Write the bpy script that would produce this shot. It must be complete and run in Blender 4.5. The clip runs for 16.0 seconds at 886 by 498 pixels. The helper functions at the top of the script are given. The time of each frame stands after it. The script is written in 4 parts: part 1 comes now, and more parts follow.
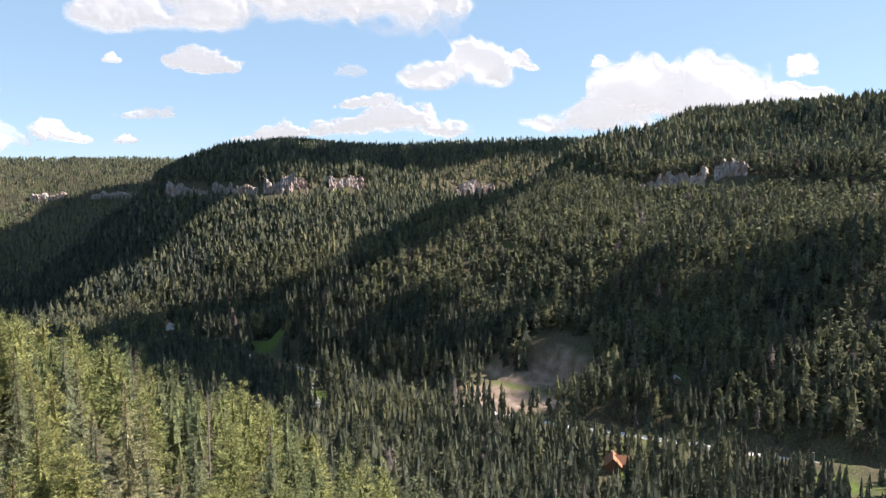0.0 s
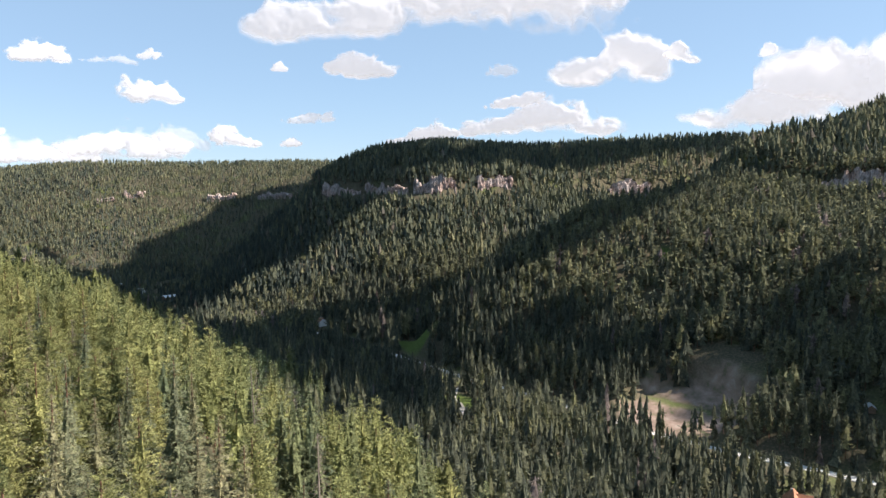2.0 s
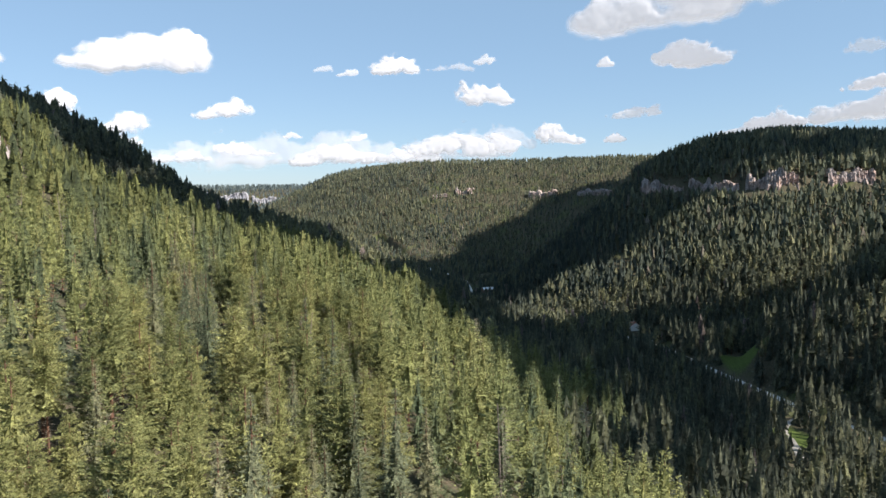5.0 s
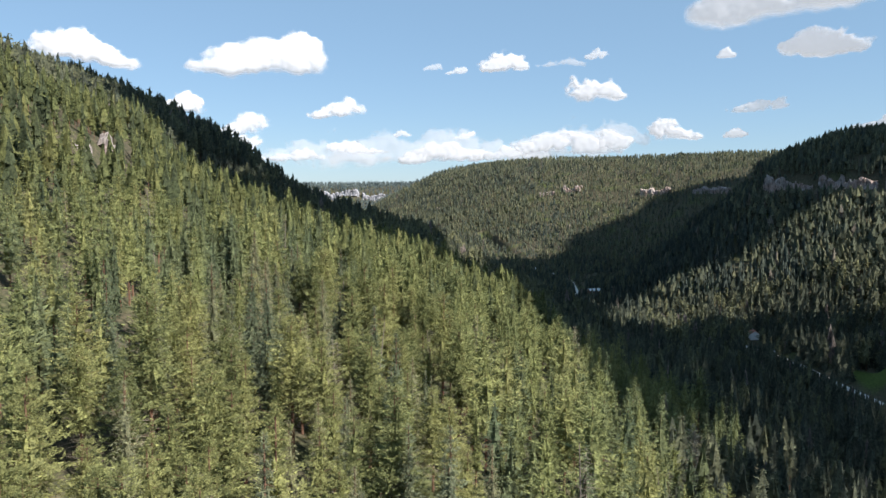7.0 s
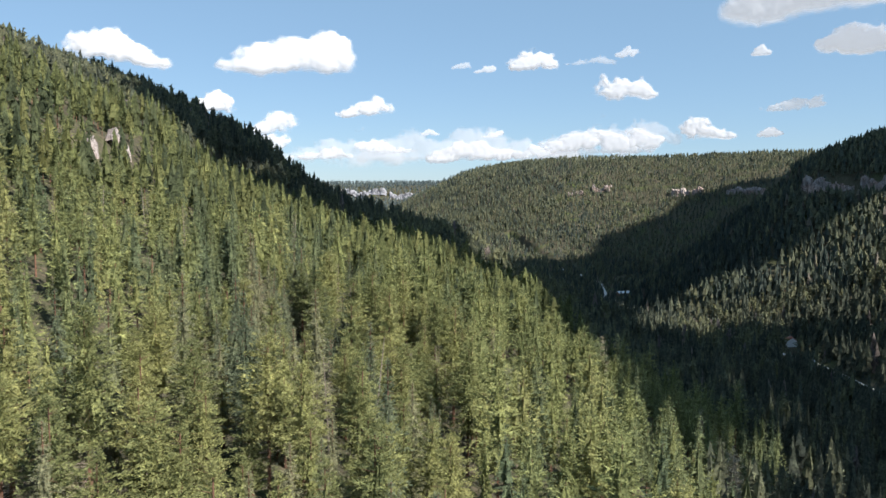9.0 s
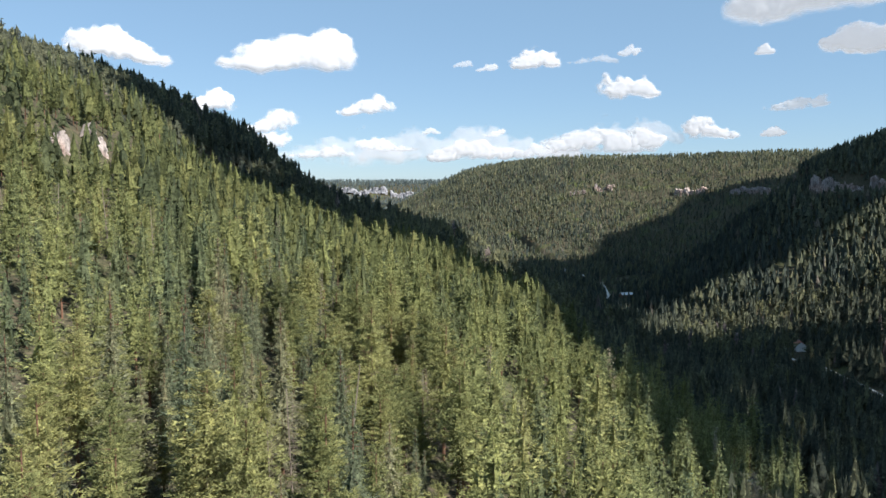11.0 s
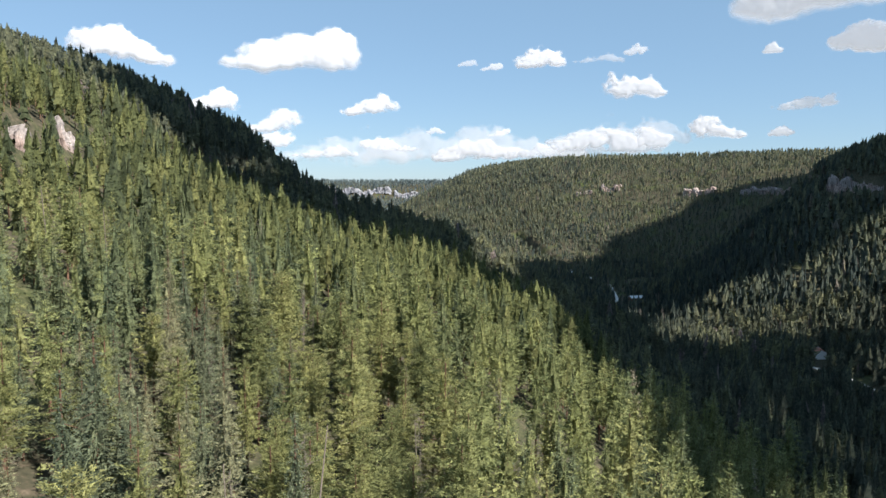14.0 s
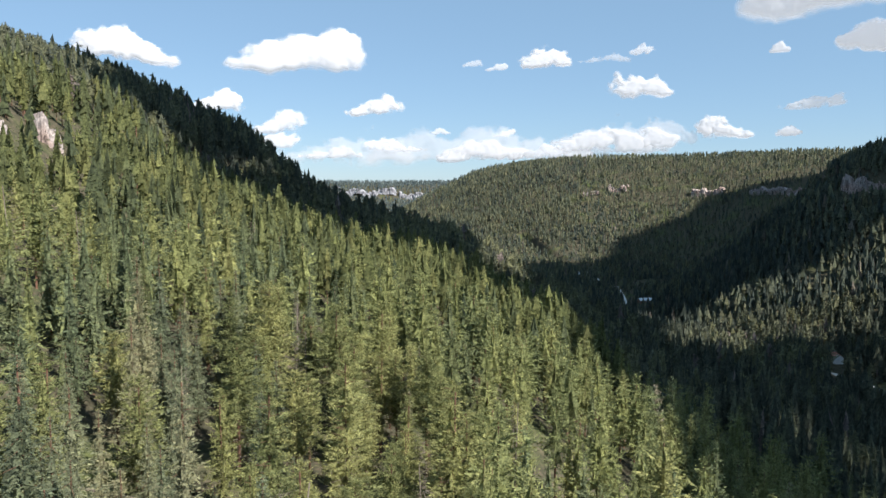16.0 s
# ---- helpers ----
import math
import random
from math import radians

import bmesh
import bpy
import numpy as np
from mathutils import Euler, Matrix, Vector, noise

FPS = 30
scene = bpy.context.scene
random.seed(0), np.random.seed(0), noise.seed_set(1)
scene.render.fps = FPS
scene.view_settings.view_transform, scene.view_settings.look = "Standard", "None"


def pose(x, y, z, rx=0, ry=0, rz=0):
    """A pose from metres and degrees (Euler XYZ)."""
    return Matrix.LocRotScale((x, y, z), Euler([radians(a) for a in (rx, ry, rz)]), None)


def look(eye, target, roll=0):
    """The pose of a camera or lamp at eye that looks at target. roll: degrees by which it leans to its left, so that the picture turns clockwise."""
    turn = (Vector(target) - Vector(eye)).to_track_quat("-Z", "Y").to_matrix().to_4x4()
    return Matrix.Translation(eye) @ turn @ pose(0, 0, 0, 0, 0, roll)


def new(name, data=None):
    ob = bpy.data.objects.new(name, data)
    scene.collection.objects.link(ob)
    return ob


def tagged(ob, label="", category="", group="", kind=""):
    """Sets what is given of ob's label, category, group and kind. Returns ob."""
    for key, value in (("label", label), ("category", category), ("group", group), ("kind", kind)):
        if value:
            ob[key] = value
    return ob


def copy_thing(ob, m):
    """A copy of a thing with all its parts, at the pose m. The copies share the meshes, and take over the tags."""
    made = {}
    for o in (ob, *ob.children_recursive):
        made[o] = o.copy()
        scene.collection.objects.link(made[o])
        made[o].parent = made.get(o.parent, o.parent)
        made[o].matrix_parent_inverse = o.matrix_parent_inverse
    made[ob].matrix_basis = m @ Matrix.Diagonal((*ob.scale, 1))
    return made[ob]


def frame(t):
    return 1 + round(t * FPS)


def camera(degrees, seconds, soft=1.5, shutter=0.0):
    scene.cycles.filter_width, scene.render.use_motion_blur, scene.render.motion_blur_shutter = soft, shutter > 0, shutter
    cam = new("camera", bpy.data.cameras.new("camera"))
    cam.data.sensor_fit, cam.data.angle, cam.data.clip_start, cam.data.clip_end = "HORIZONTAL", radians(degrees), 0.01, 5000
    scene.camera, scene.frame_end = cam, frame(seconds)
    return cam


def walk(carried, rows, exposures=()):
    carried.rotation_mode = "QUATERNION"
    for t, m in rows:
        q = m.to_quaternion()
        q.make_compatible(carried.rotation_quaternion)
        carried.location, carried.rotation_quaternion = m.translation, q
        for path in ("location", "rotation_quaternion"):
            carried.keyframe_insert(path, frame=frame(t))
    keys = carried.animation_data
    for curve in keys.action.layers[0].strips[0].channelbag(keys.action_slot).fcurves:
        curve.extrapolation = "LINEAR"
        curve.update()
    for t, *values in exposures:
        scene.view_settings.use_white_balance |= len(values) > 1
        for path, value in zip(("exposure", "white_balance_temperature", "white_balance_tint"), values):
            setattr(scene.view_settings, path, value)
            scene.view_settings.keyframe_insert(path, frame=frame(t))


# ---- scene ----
cam = camera(64.37, 16.0)
PATH = [
    (0, pose(-54.42, -138.27, 163.54, 85.69, 0.26, -49.8)),
    (0.5, pose(-50.41, -133.82, 163.55, 85.70, 0.29, -47.76)),
    (1, pose(-45.96, -129.58, 163.64, 85.71, 0.3, -44.44)),
    (1.5, pose(-41.58, -125.52, 163.72, 85.73, 0.32, -41.08)),
    (2, pose(-37.26, -121.31, 163.74, 85.74, 0.36, -37.72)),
    (2.5, pose(-33.06, -116.97, 163.73, 85.75, 0.36, -33.93)),
    (3, pose(-29.06, -112.62, 163.74, 85.78, 0.34, -29.06)),
    (3.5, pose(-25.29, -108.34, 163.96, 85.76, 0.36, -24.15)),
    (4, pose(-21.75, -104.38, 164.3, 85.69, 0.37, -19.19)),
    (6.5, pose(-9.73, -87.41, 164.66, 85.46, 0.17, -5.33)),
    (7, pose(-8.14, -82.84, 164.79, 85.41, 0.15, -3.18)),
    (7.5, pose(-6.66, -78.35, 164.71, 85.40, 0.1, -1.24)),
    (8, pose(-5.33, -73.9, 164.62, 85.37, 0.03, -0.98)),
    (8.5, pose(-4.38, -69.36, 164.69, 85.37, -0.03, -0.95)),
    (9, pose(-3.56, -64.97, 164.83, 85.35, -0.09, -0.9)),
    (11.5, pose(-0.4, -40.5, 165.37, 85.23, -0.31, -0.72)),
    (12, pose(-0.02, -35.75, 165.45, 85.22, -0.34, -0.63)),
    (12.5, pose(0.23, -30.97, 165.44, 85.22, -0.35, -0.58)),
    (13, pose(0.32, -25.98, 165.39, 85.22, -0.3, -0.53)),
    (13.5, pose(0.44, -21.24, 165.33, 85.24, -0.28, -0.48)),
    (14, pose(0.43, -16.63, 165.33, 85.25, -0.27, -0.4)),
    (14.5, pose(0.42, -12.36, 165.27, 85.27, -0.24, -0.28)),
    (15, pose(0.31, -8.24, 165.19, 85.29, -0.25, -0.17)),
    (15.5, pose(0.13, -4.21, 165.1, 85.31, -0.23, -0.08)),
    (16, pose(0, 0, 165, 85.32, -0.18, 0)),
]
walk(cam, PATH, [(0, 1.34, 6800, 17), (4, 1.08, 6650, 15), (8, 0.92, 6350, 11), (16, 0.92, 6350, 11)])

# ---- daylight ----
SUN_AZ, SUN_EL = 131.0, 42.0
sun_dir = Vector((math.sin(radians(SUN_AZ)) * math.cos(radians(SUN_EL)),
                  math.cos(radians(SUN_AZ)) * math.cos(radians(SUN_EL)), math.sin(radians(SUN_EL))))
world = bpy.data.worlds.new("sky")
scene.world = world
world.use_nodes = True
wn, wl = world.node_tree.nodes, world.node_tree.links
sky = wn.new("ShaderNodeTexSky")
sky.sky_type, sky.sun_disc = "NISHITA", False
sky.sun_elevation, sky.sun_rotation = radians(SUN_EL), radians(SUN_AZ)
sky.altitude, sky.air_density, sky.dust_density, sky.ozone_density = 1500, 1.0, 0.9, 2.5
veil = wn.new("ShaderNodeMix")  # thin summer haze over the blue
veil.data_type = "RGBA"
veil.inputs[0].default_value, veil.inputs[7].default_value = 0.55, (2.4, 3.95, 5.35, 1)
wl.new(sky.outputs[0], veil.inputs[6])
wl.new(veil.outputs[2], wn["Background"].inputs[0])
wn["Background"].inputs[1].default_value = 0.075
sun = new("sun", bpy.data.lights.new("sun", "SUN"))
sun.data.energy, sun.data.angle, sun.data.color = 5.0, radians(0.5), (1.0, 0.95, 0.86)
sun.matrix_world = look(sun_dir * 3000, (0, 0, 0))

rng = np.random.default_rng(7)


# ---- materials ----
def material(name, rough=0.9, spec=0.1):
    m = bpy.data.materials.new(name)
    m.use_nodes = True
    b = m.node_tree.nodes["Principled BSDF"]
    b.inputs["Roughness"].default_value = rough
    b.inputs["Specular IOR Level"].default_value = spec
    return m, m.node_tree.nodes, m.node_tree.links, b


def ramp(nodes, stops):
    r = nodes.new("ShaderNodeValToRGB")
    while len(r.color_ramp.elements) < len(stops):
        r.color_ramp.elements.new(0.5)
    for e, (p, c) in zip(r.color_ramp.elements, stops):
        e.position, e.color = p, (*c, 1)
    return r


def noise_node(nodes, links, scale, detail=4, coord=None, rough=0.55):
    n = nodes.new("ShaderNodeTexNoise")
    n.inputs["Scale"].default_value, n.inputs["Detail"].default_value, n.inputs["Roughness"].default_value = scale, detail, rough
    if coord is not None:
        links.new(coord, n.inputs["Vector"])
    return n


def mix(nodes, links, fac, a, b, mode="MIX"):
    m = nodes.new("ShaderNodeMix")
    m.data_type, m.blend_type = "RGBA", mode
    for i, v in ((0, fac), (6, a), (7, b)):
        if isinstance(v, (int, float)):
            m.inputs[i].default_value = v
        elif isinstance(v, tuple):
            m.inputs[i].default_value = (*v, 1)
        else:
            links.new(v, m.inputs[i])
    return m.outputs[2]


def plain(name, colour, rough=0.8, scale=1.5, vary=0.25, bump=0.2, spec=0.2, metal=0.0):
    """A surface of one colour with stains at two scales and a fine relief."""
    m, n, l, b = material(name, rough, spec)
    b.inputs["Metallic"].default_value = metal
    co = n.new("ShaderNodeTexCoord").outputs["Object"]
    n1, n2 = noise_node(n, l, scale, 5, co), noise_node(n, l, scale * 9, 3, co)
    dark = tuple(c * (1 - vary) for c in colour)
    lite = tuple(min(1, c * (1 + vary)) for c in colour)
    c1 = ramp(n, [(0.3, dark), (0.7, lite)])
    l.new(n1.outputs[0], c1.inputs[0])
    c2 = mix(n, l, 0.35, c1.outputs[0], n2.outputs[0], "OVERLAY")
    l.new(c2, b.inputs["Base Color"])
    bp = n.new("ShaderNodeBump")
    bp.inputs["Strength"].default_value = bump
    l.new(n2.outputs[0], bp.inputs["Height"])
    l.new(bp.outputs[0], b.inputs["Normal"])
    return m


def leaf_material(name, stops, by_tint, needles=0.0, open_=0.43, through_=0.23):
    """Needles: diffuse with some light let through; the hue goes by tree."""
    m = bpy.data.materials.new(name)
    m.use_nodes = True
    n, l = m.node_tree.nodes, m.node_tree.links
    n.remove(n["Principled BSDF"])
    if by_tint:
        a = n.new("ShaderNodeAttribute")
        a.attribute_name = "tint"
        src = a.outputs["Fac"]
    else:
        src = n.new("ShaderNodeObjectInfo").outputs["Random"]
    r = ramp(n, stops)
    l.new(src, r.inputs[0])
    geo = n.new("ShaderNodeNewGeometry")
    isl = ramp(n, [(0.0, (0.64, 0.65, 0.68)), (0.5, (0.98, 0.98, 0.98)), (1.0, (1.26, 1.26, 1.18))])
    l.new(geo.outputs["Random Per Island"], isl.inputs[0])
    c = mix(n, l, 1.0, r.outputs[0], isl.outputs[0], "MULTIPLY")
    clump = noise_node(n, l, (needles or 2.0) * 0.34, 5, geo.outputs["Position"], 0.65)  # old and fresh sprays
    tone = ramp(n, [(0.36, (0.55, 0.57, 0.62)), (0.5, (0.95, 0.95, 0.95)), (0.66, (1.34, 1.32, 1.24))])
    l.new(clump.outputs[0], tone.inputs[0])
    c = mix(n, l, 1.0, c, tone.outputs[0], "MULTIPLY")
    d, t, ad = n.new("ShaderNodeBsdfDiffuse"), n.new("ShaderNodeBsdfTranslucent"), n.new("ShaderNodeMixShader")
    l.new(c, d.inputs[0])
    l.new(c, t.inputs[0])
    ad.inputs[0].default_value = through_
    l.new(d.outputs[0], ad.inputs[1])
    l.new(t.outputs[0], ad.inputs[2])
    last = ad
    if needles:  # sprays of needles let light through between them
        fine = noise_node(n, l, needles, 2, geo.outputs["Position"], 0.6)
        cut = ramp(n, [(open_, (0, 0, 0)), (open_ + 0.04, (1, 1, 1))])
        l.new(fine.outputs[0], cut.inputs[0])
        clear, last = n.new("ShaderNodeBsdfTransparent"), n.new("ShaderNodeMixShader")
        l.new(cut.outputs[0], last.inputs[0])
        l.new(clear.outputs[0], last.inputs[1])
        l.new(ad.outputs[0], last.inputs[2])
    l.new(last.outputs[0], n["Material Output"].inputs[0])
    return m


FOREST = [(0.0, (0.108, 0.135, 0.082)), (0.30, (0.165, 0.188, 0.102)), (0.45, (0.192, 0.212, 0.096)), (0.7, (0.24, 0.256, 0.108)),
          (0.93, (0.288, 0.288, 0.122)), (0.95, (0.34, 0.29, 0.205)), (1.0, (0.42, 0.375, 0.285))]
mat_forest = leaf_material("forest_needles", FOREST, True, 4.6, 0.42, 0.25)
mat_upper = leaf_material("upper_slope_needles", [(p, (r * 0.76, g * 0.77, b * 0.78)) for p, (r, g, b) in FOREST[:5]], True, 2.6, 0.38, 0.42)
# blue raised in these colours to imitate hazy, sky-blue shade across the canyon
mat_slope = leaf_material("slope_needles", [(0.0, (0.106, 0.122, 0.098)), (0.30, (0.13, 0.144, 0.11)), (0.45, (0.153, 0.163, 0.116)), (0.7, (0.186, 0.194, 0.125)),
                                            (0.93, (0.23, 0.231, 0.133)), (0.95, (0.23, 0.19, 0.175)), (1.0, (0.29, 0.245, 0.23))], True, 2.0, 0.37, 0.5)
# needle colours greyed and blued: the haze of distance is painted in
mat_far_hazed = leaf_material("hazed_far_needles", [(0.0, (0.088, 0.11, 0.1)), (0.30, (0.122, 0.144, 0.12)), (0.45, (0.146, 0.164, 0.122)), (0.7, (0.18, 0.194, 0.132)),
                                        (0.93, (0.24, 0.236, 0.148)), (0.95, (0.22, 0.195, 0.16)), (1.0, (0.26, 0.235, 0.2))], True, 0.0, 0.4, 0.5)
mat_pine = leaf_material("pine_needles", [(0.0, (0.178, 0.194, 0.088)), (0.5, (0.234, 0.244, 0.104)), (1.0, (0.292, 0.288, 0.122))], False, 5.5, 0.42, 0.25)
mat_spruce = leaf_material("spruce_needles", [(0.0, (0.13, 0.155, 0.1)), (0.5, (0.192, 0.21, 0.13)), (1.0, (0.29, 0.275, 0.165))], False, 5.5, 0.42, 0.25)
mat_bark = plain("bark", (0.16, 0.09, 0.06), 0.95, 3.0, 0.4, 0.5)
mat_twig = plain("dry_twigs", (0.34, 0.29, 0.235), 0.95, 3.0, 0.35, 0.3)
mat_dead = plain("dead_wood", (0.21, 0.175, 0.145), 0.9, 3.0, 0.35, 0.4)


# ---- the lie of the land ----
def lattice(ix, iy, seed):
    h = (ix.astype(np.int64) * 374761393 + iy.astype(np.int64) * 668265263 + seed * 974711) & 0x7FFFFFFF
    h = ((h ^ (h >> 13)) * 1274126177) & 0x7FFFFFFF
    return ((h ^ (h >> 16)) & 0xFFFF) / 65535.0


def vnoise(x, y, seed=0):
    ix, iy = np.floor(x), np.floor(y)
    fx, fy = x - ix, y - iy
    fx, fy = fx * fx * (3 - 2 * fx), fy * fy * (3 - 2 * fy)
    a, b = lattice(ix, iy, seed), lattice(ix + 1, iy, seed)
    c, d = lattice(ix, iy + 1, seed), lattice(ix + 1, iy + 1, seed)
    return (a + (b - a) * fx) * (1 - fy) + (c + (d - c) * fx) * fy


def fbm(x, y, scale, octaves=4, seed=0):
    total, amp, norm = 0, 1.0, 0
    for i in range(octaves):
        total = total + amp * (vnoise(x / scale + 17.3 * i, y / scale - 9.1 * i, seed + i) - 0.5)
        norm += amp
        amp, scale = amp * 0.5, scale * 0.5
    return total / norm * 2


def seg_dist(x, y, pts, closed=False):
    """The distance to a line of points; for a closed one, positive inside."""
    best = np.full(np.shape(x), 1e9)
    inside = np.zeros(np.shape(x), bool)
    n = len(pts)
    for i in range(n if closed else n - 1):
        (ax, ay), (bx, by) = pts[i], pts[(i + 1) % n]
        dx, dy = bx - ax, by - ay
        s = np.clip(((x - ax) * dx + (y - ay) * dy) / (dx * dx + dy * dy), 0, 1)
        best = np.minimum(best, np.hypot(x - ax - s * dx, y - ay - s * dy))
        if closed:
            cross = (ay > y) != (by > y)
            inside ^= cross & (x < (bx - ax) * (y - ay) / ((by - ay) if by != ay else 1e-9) + ax)
    return np.where(inside, best, -best) if closed else best


def smax(a, b, k):
    return 0.5 * (a + b + np.sqrt((a - b) ** 2 + k * k))


FLOOR = 2.0
ROAD = [(500, -420), (462, -250), (432, -120), (415, -75), (402, -35), (380, 70), (368, 113), (362, 170), (362, 240), (362, 274), (358, 330), (356, 358),
        (357, 425), (358, 475), (362, 535), (362, 590), (345, 650), (310, 710), (274, 770), (252, 835), (246, 900), (256, 980), (276, 1060), (300, 1200), (280, 1420), (190, 1700)]
RIM_MID = [(535, 1010), (515, 915), (560, 875), (600, 826), (625, 795), (648, 766), (737, 757), (783, 740), (900, 765), (1100, 755),
           (1200, 720), (1500, 650), (2600, 560), (2600, 1500), (1300, 1400), (900, 1300), (700, 1180), (600, 1090)]
RIM_FAR = [(0, 2480), (90, 2250), (220, 2070), (382, 1953), (485, 1930), (635, 1791), (737, 1697), (791, 1616), (900, 1550),
           (1300, 1480), (2800, 1600), (2800, 3400), (0, 3400), (-60, 2800)]
RIM_MESA = [(-1500, 3800), (-700, 3780), (-450, 3850), (-250, 3800), (-100, 3760), (150, 3700), (900, 3500), (2600, 3500), (2600, 4800), (-1500, 4800)]
RIM_WEST = [(-470, 3060), (-440, 3250), (-620, 3420), (-1800, 3500), (-1800, 2300), (-900, 2400)]


FORE = 0.942  # how far off the hills beyond the road lie


def land(x, y):
    """Height of the ground at (x, y)."""
    x, y = np.asarray(x, float), np.asarray(y, float)
    wob = fbm(x, y, 120, 4, 3)
    low = FLOOR + np.clip(y - 1400, 0, 1500) * 0.02 + fbm(x, y, 60, 3, 5) * 1.2
    # the near canyon wall, with a gully behind its first spur
    off = np.interp(y, [-600, -170, -60, 30, 250, 375, 440, 500, 560, 620, 660, 730, 850, 1000, 1200, 1500, 2000, 2600, 3200],
                    [-120, -60, -25, -5, 4, 0, -24, -22, 0, 8, 2, -40, -110, -200, -300, -380, -480, -760, -1000])
    u = x - off + wob * 9 * np.clip((230 - x) / 60, 0, 1)
    left = np.interp(u, [-2000, -420, -330, -262, -190, -160, -148, -110, -65, -37, -20, 10, 40, 81, 120, 160, 194, 230, 262, 285, 300],
                     [296, 284, 270, 245, 208, 190, 174, 153, 133, 122, 117, 109, 96, 70, 50, 34, 16, 7, 3, 0, -40])
    # the hill across the road, which ends in a spur
    nx, ny = x, y
    x, y = (x + 20) / FORE - 20, (y + 90) / FORE - 90
    foot = np.interp(y, [-400, -100, 60, 200, 400], [70, 34, 16, 4, 0])
    v = x - foot * np.clip((700 - x) / 250, 0, 1) + wob * 10 * np.clip((x - 400) / 60, 0, 1)
    right = np.interp(v, [370, 388, 430, 468, 531, 591, 656, 720, 800, 846, 862, 940, 1024, 1100, 1170, 1300, 2600],
                      [-30, -8, 3, 25, 48, 93, 118, 131, 149, 159, 186, 205, 226, 262, 294, 308, 326])
    yc = np.interp(x, [380, 487, 565, 678, 802, 925, 1000, 1200, 1500], [476, 454, 438, 428, 409, 385, 350, 340, 380])
    bump = np.interp(x, [390, 420, 487, 565, 678, 800, 930, 1000, 1120], [0, 38, 50, 44, 28, 25, 36, 30, 0])
    right = right + bump * np.exp(-((y - yc) / 95) ** 2) - np.clip(y - yc, 0, 900) * 0.66
    # the cliff-topped hills up the valley
    dm = seg_dist(x, y, RIM_MID, True) + wob * 12
    mid = np.interp(dm, [-260, -232, -205, -160, -100, -40, 0, 8, 60, 110, 200, 500, 900],
                    [-40, -8, 2, 38, 84, 138, 170, 190, 219, 243, 259, 288, 318])
    mid = mid + np.interp(x, [900, 1200, 1900], [0, 12, 58]) * np.clip(dm / 60, 0, 1)
    df = seg_dist(x, y, RIM_FAR, True) + wob * 22
    far = np.interp(df, [-520, -420, -300, -200, -100, -12, 24, 120, 250, 400, 800], [-60, -8, 22, 60, 108, 152, 168, 218, 256, 276, 288])
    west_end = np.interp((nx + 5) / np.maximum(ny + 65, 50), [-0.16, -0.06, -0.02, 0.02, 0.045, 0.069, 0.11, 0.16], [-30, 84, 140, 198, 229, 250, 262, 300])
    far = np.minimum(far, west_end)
    dz = seg_dist(x, y, RIM_MESA, True) + wob * 40
    mesa = np.interp(dz, [-700, -500, -200, 0, 15, 120, 300, 900], [-60, -8, 80, 122, 156, 192, 208, 222])
    dw = seg_dist(x, y, RIM_WEST, True) + wob * 30
    west = np.interp(dw, [-600, -400, 0, 15, 200, 500], [-60, -8, 140, 160, 205, 225])
    side = np.interp(x, [300, 400, 600, 900, 1300, 1700, 2600], [-60, -30, 18, 95, 190, 250, 290]) - np.abs(y - 560) * 0.02
    side = np.where(x > 380, side - np.clip(np.abs(y - 590) - 40, 0, 900) * 0.9, -60)
    x, y = nx, ny
    h = smax(low, left, 8)
    for other, k in ((right, 8), (mid, 10), (far, 14), (mesa, 10), (west, 14), (side, 12)):
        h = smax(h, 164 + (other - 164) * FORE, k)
    h = h + fbm(x, y, 42, 3, 11) * 3.0 * np.clip((h + 6) / 25, 0, 1)
    # gravel pit cut into the foot of the hill
    pit = ((x - 404) / 44) ** 2 + ((y - 168) / 46) ** 2
    inward = x + 0.25 * (y - 168) + fbm(x, y, 20, 2, 23) * 4
    cut = np.minimum(h, np.interp(inward, [366, 372, 398, 406, 424, 430, 450], [2.5, 3.5, 5, 7.5, 9, 11, 21]) + fbm(x, y, 14, 3, 21) * 1.1)
    w = np.clip((1.15 - pit) / 0.3, 0, 1)
    h = h + (cut - h) * w * w * (3 - 2 * w)
    r = np.clip((16 - seg_dist(x, y, ROAD)) / 9, 0, 1)
    return h + (FLOOR + np.clip(y - 1400, 0, 1500) * 0.02 - h) * r


def axis(parts):
    out = [parts[0][0]]
    for a, b, step in parts:
        out.extend(np.linspace(a, b, max(1, round((b - a) / step)) + 1)[1:])
    return np.array(out)


gx = axis([(-4900, -1800, 300), (-1800, -420, 46), (-420, 360, 8), (360, 456, 4), (456, 700, 8), (700, 1250, 12), (1250, 2000, 40), (2000, 4900, 290)])
gy = axis([(-4900, -600, 300), (-600, -180, 30), (-180, 120, 8), (120, 216, 4), (216, 960, 8), (960, 2600, 18), (2600, 4200, 50), (4200, 4900, 140)])


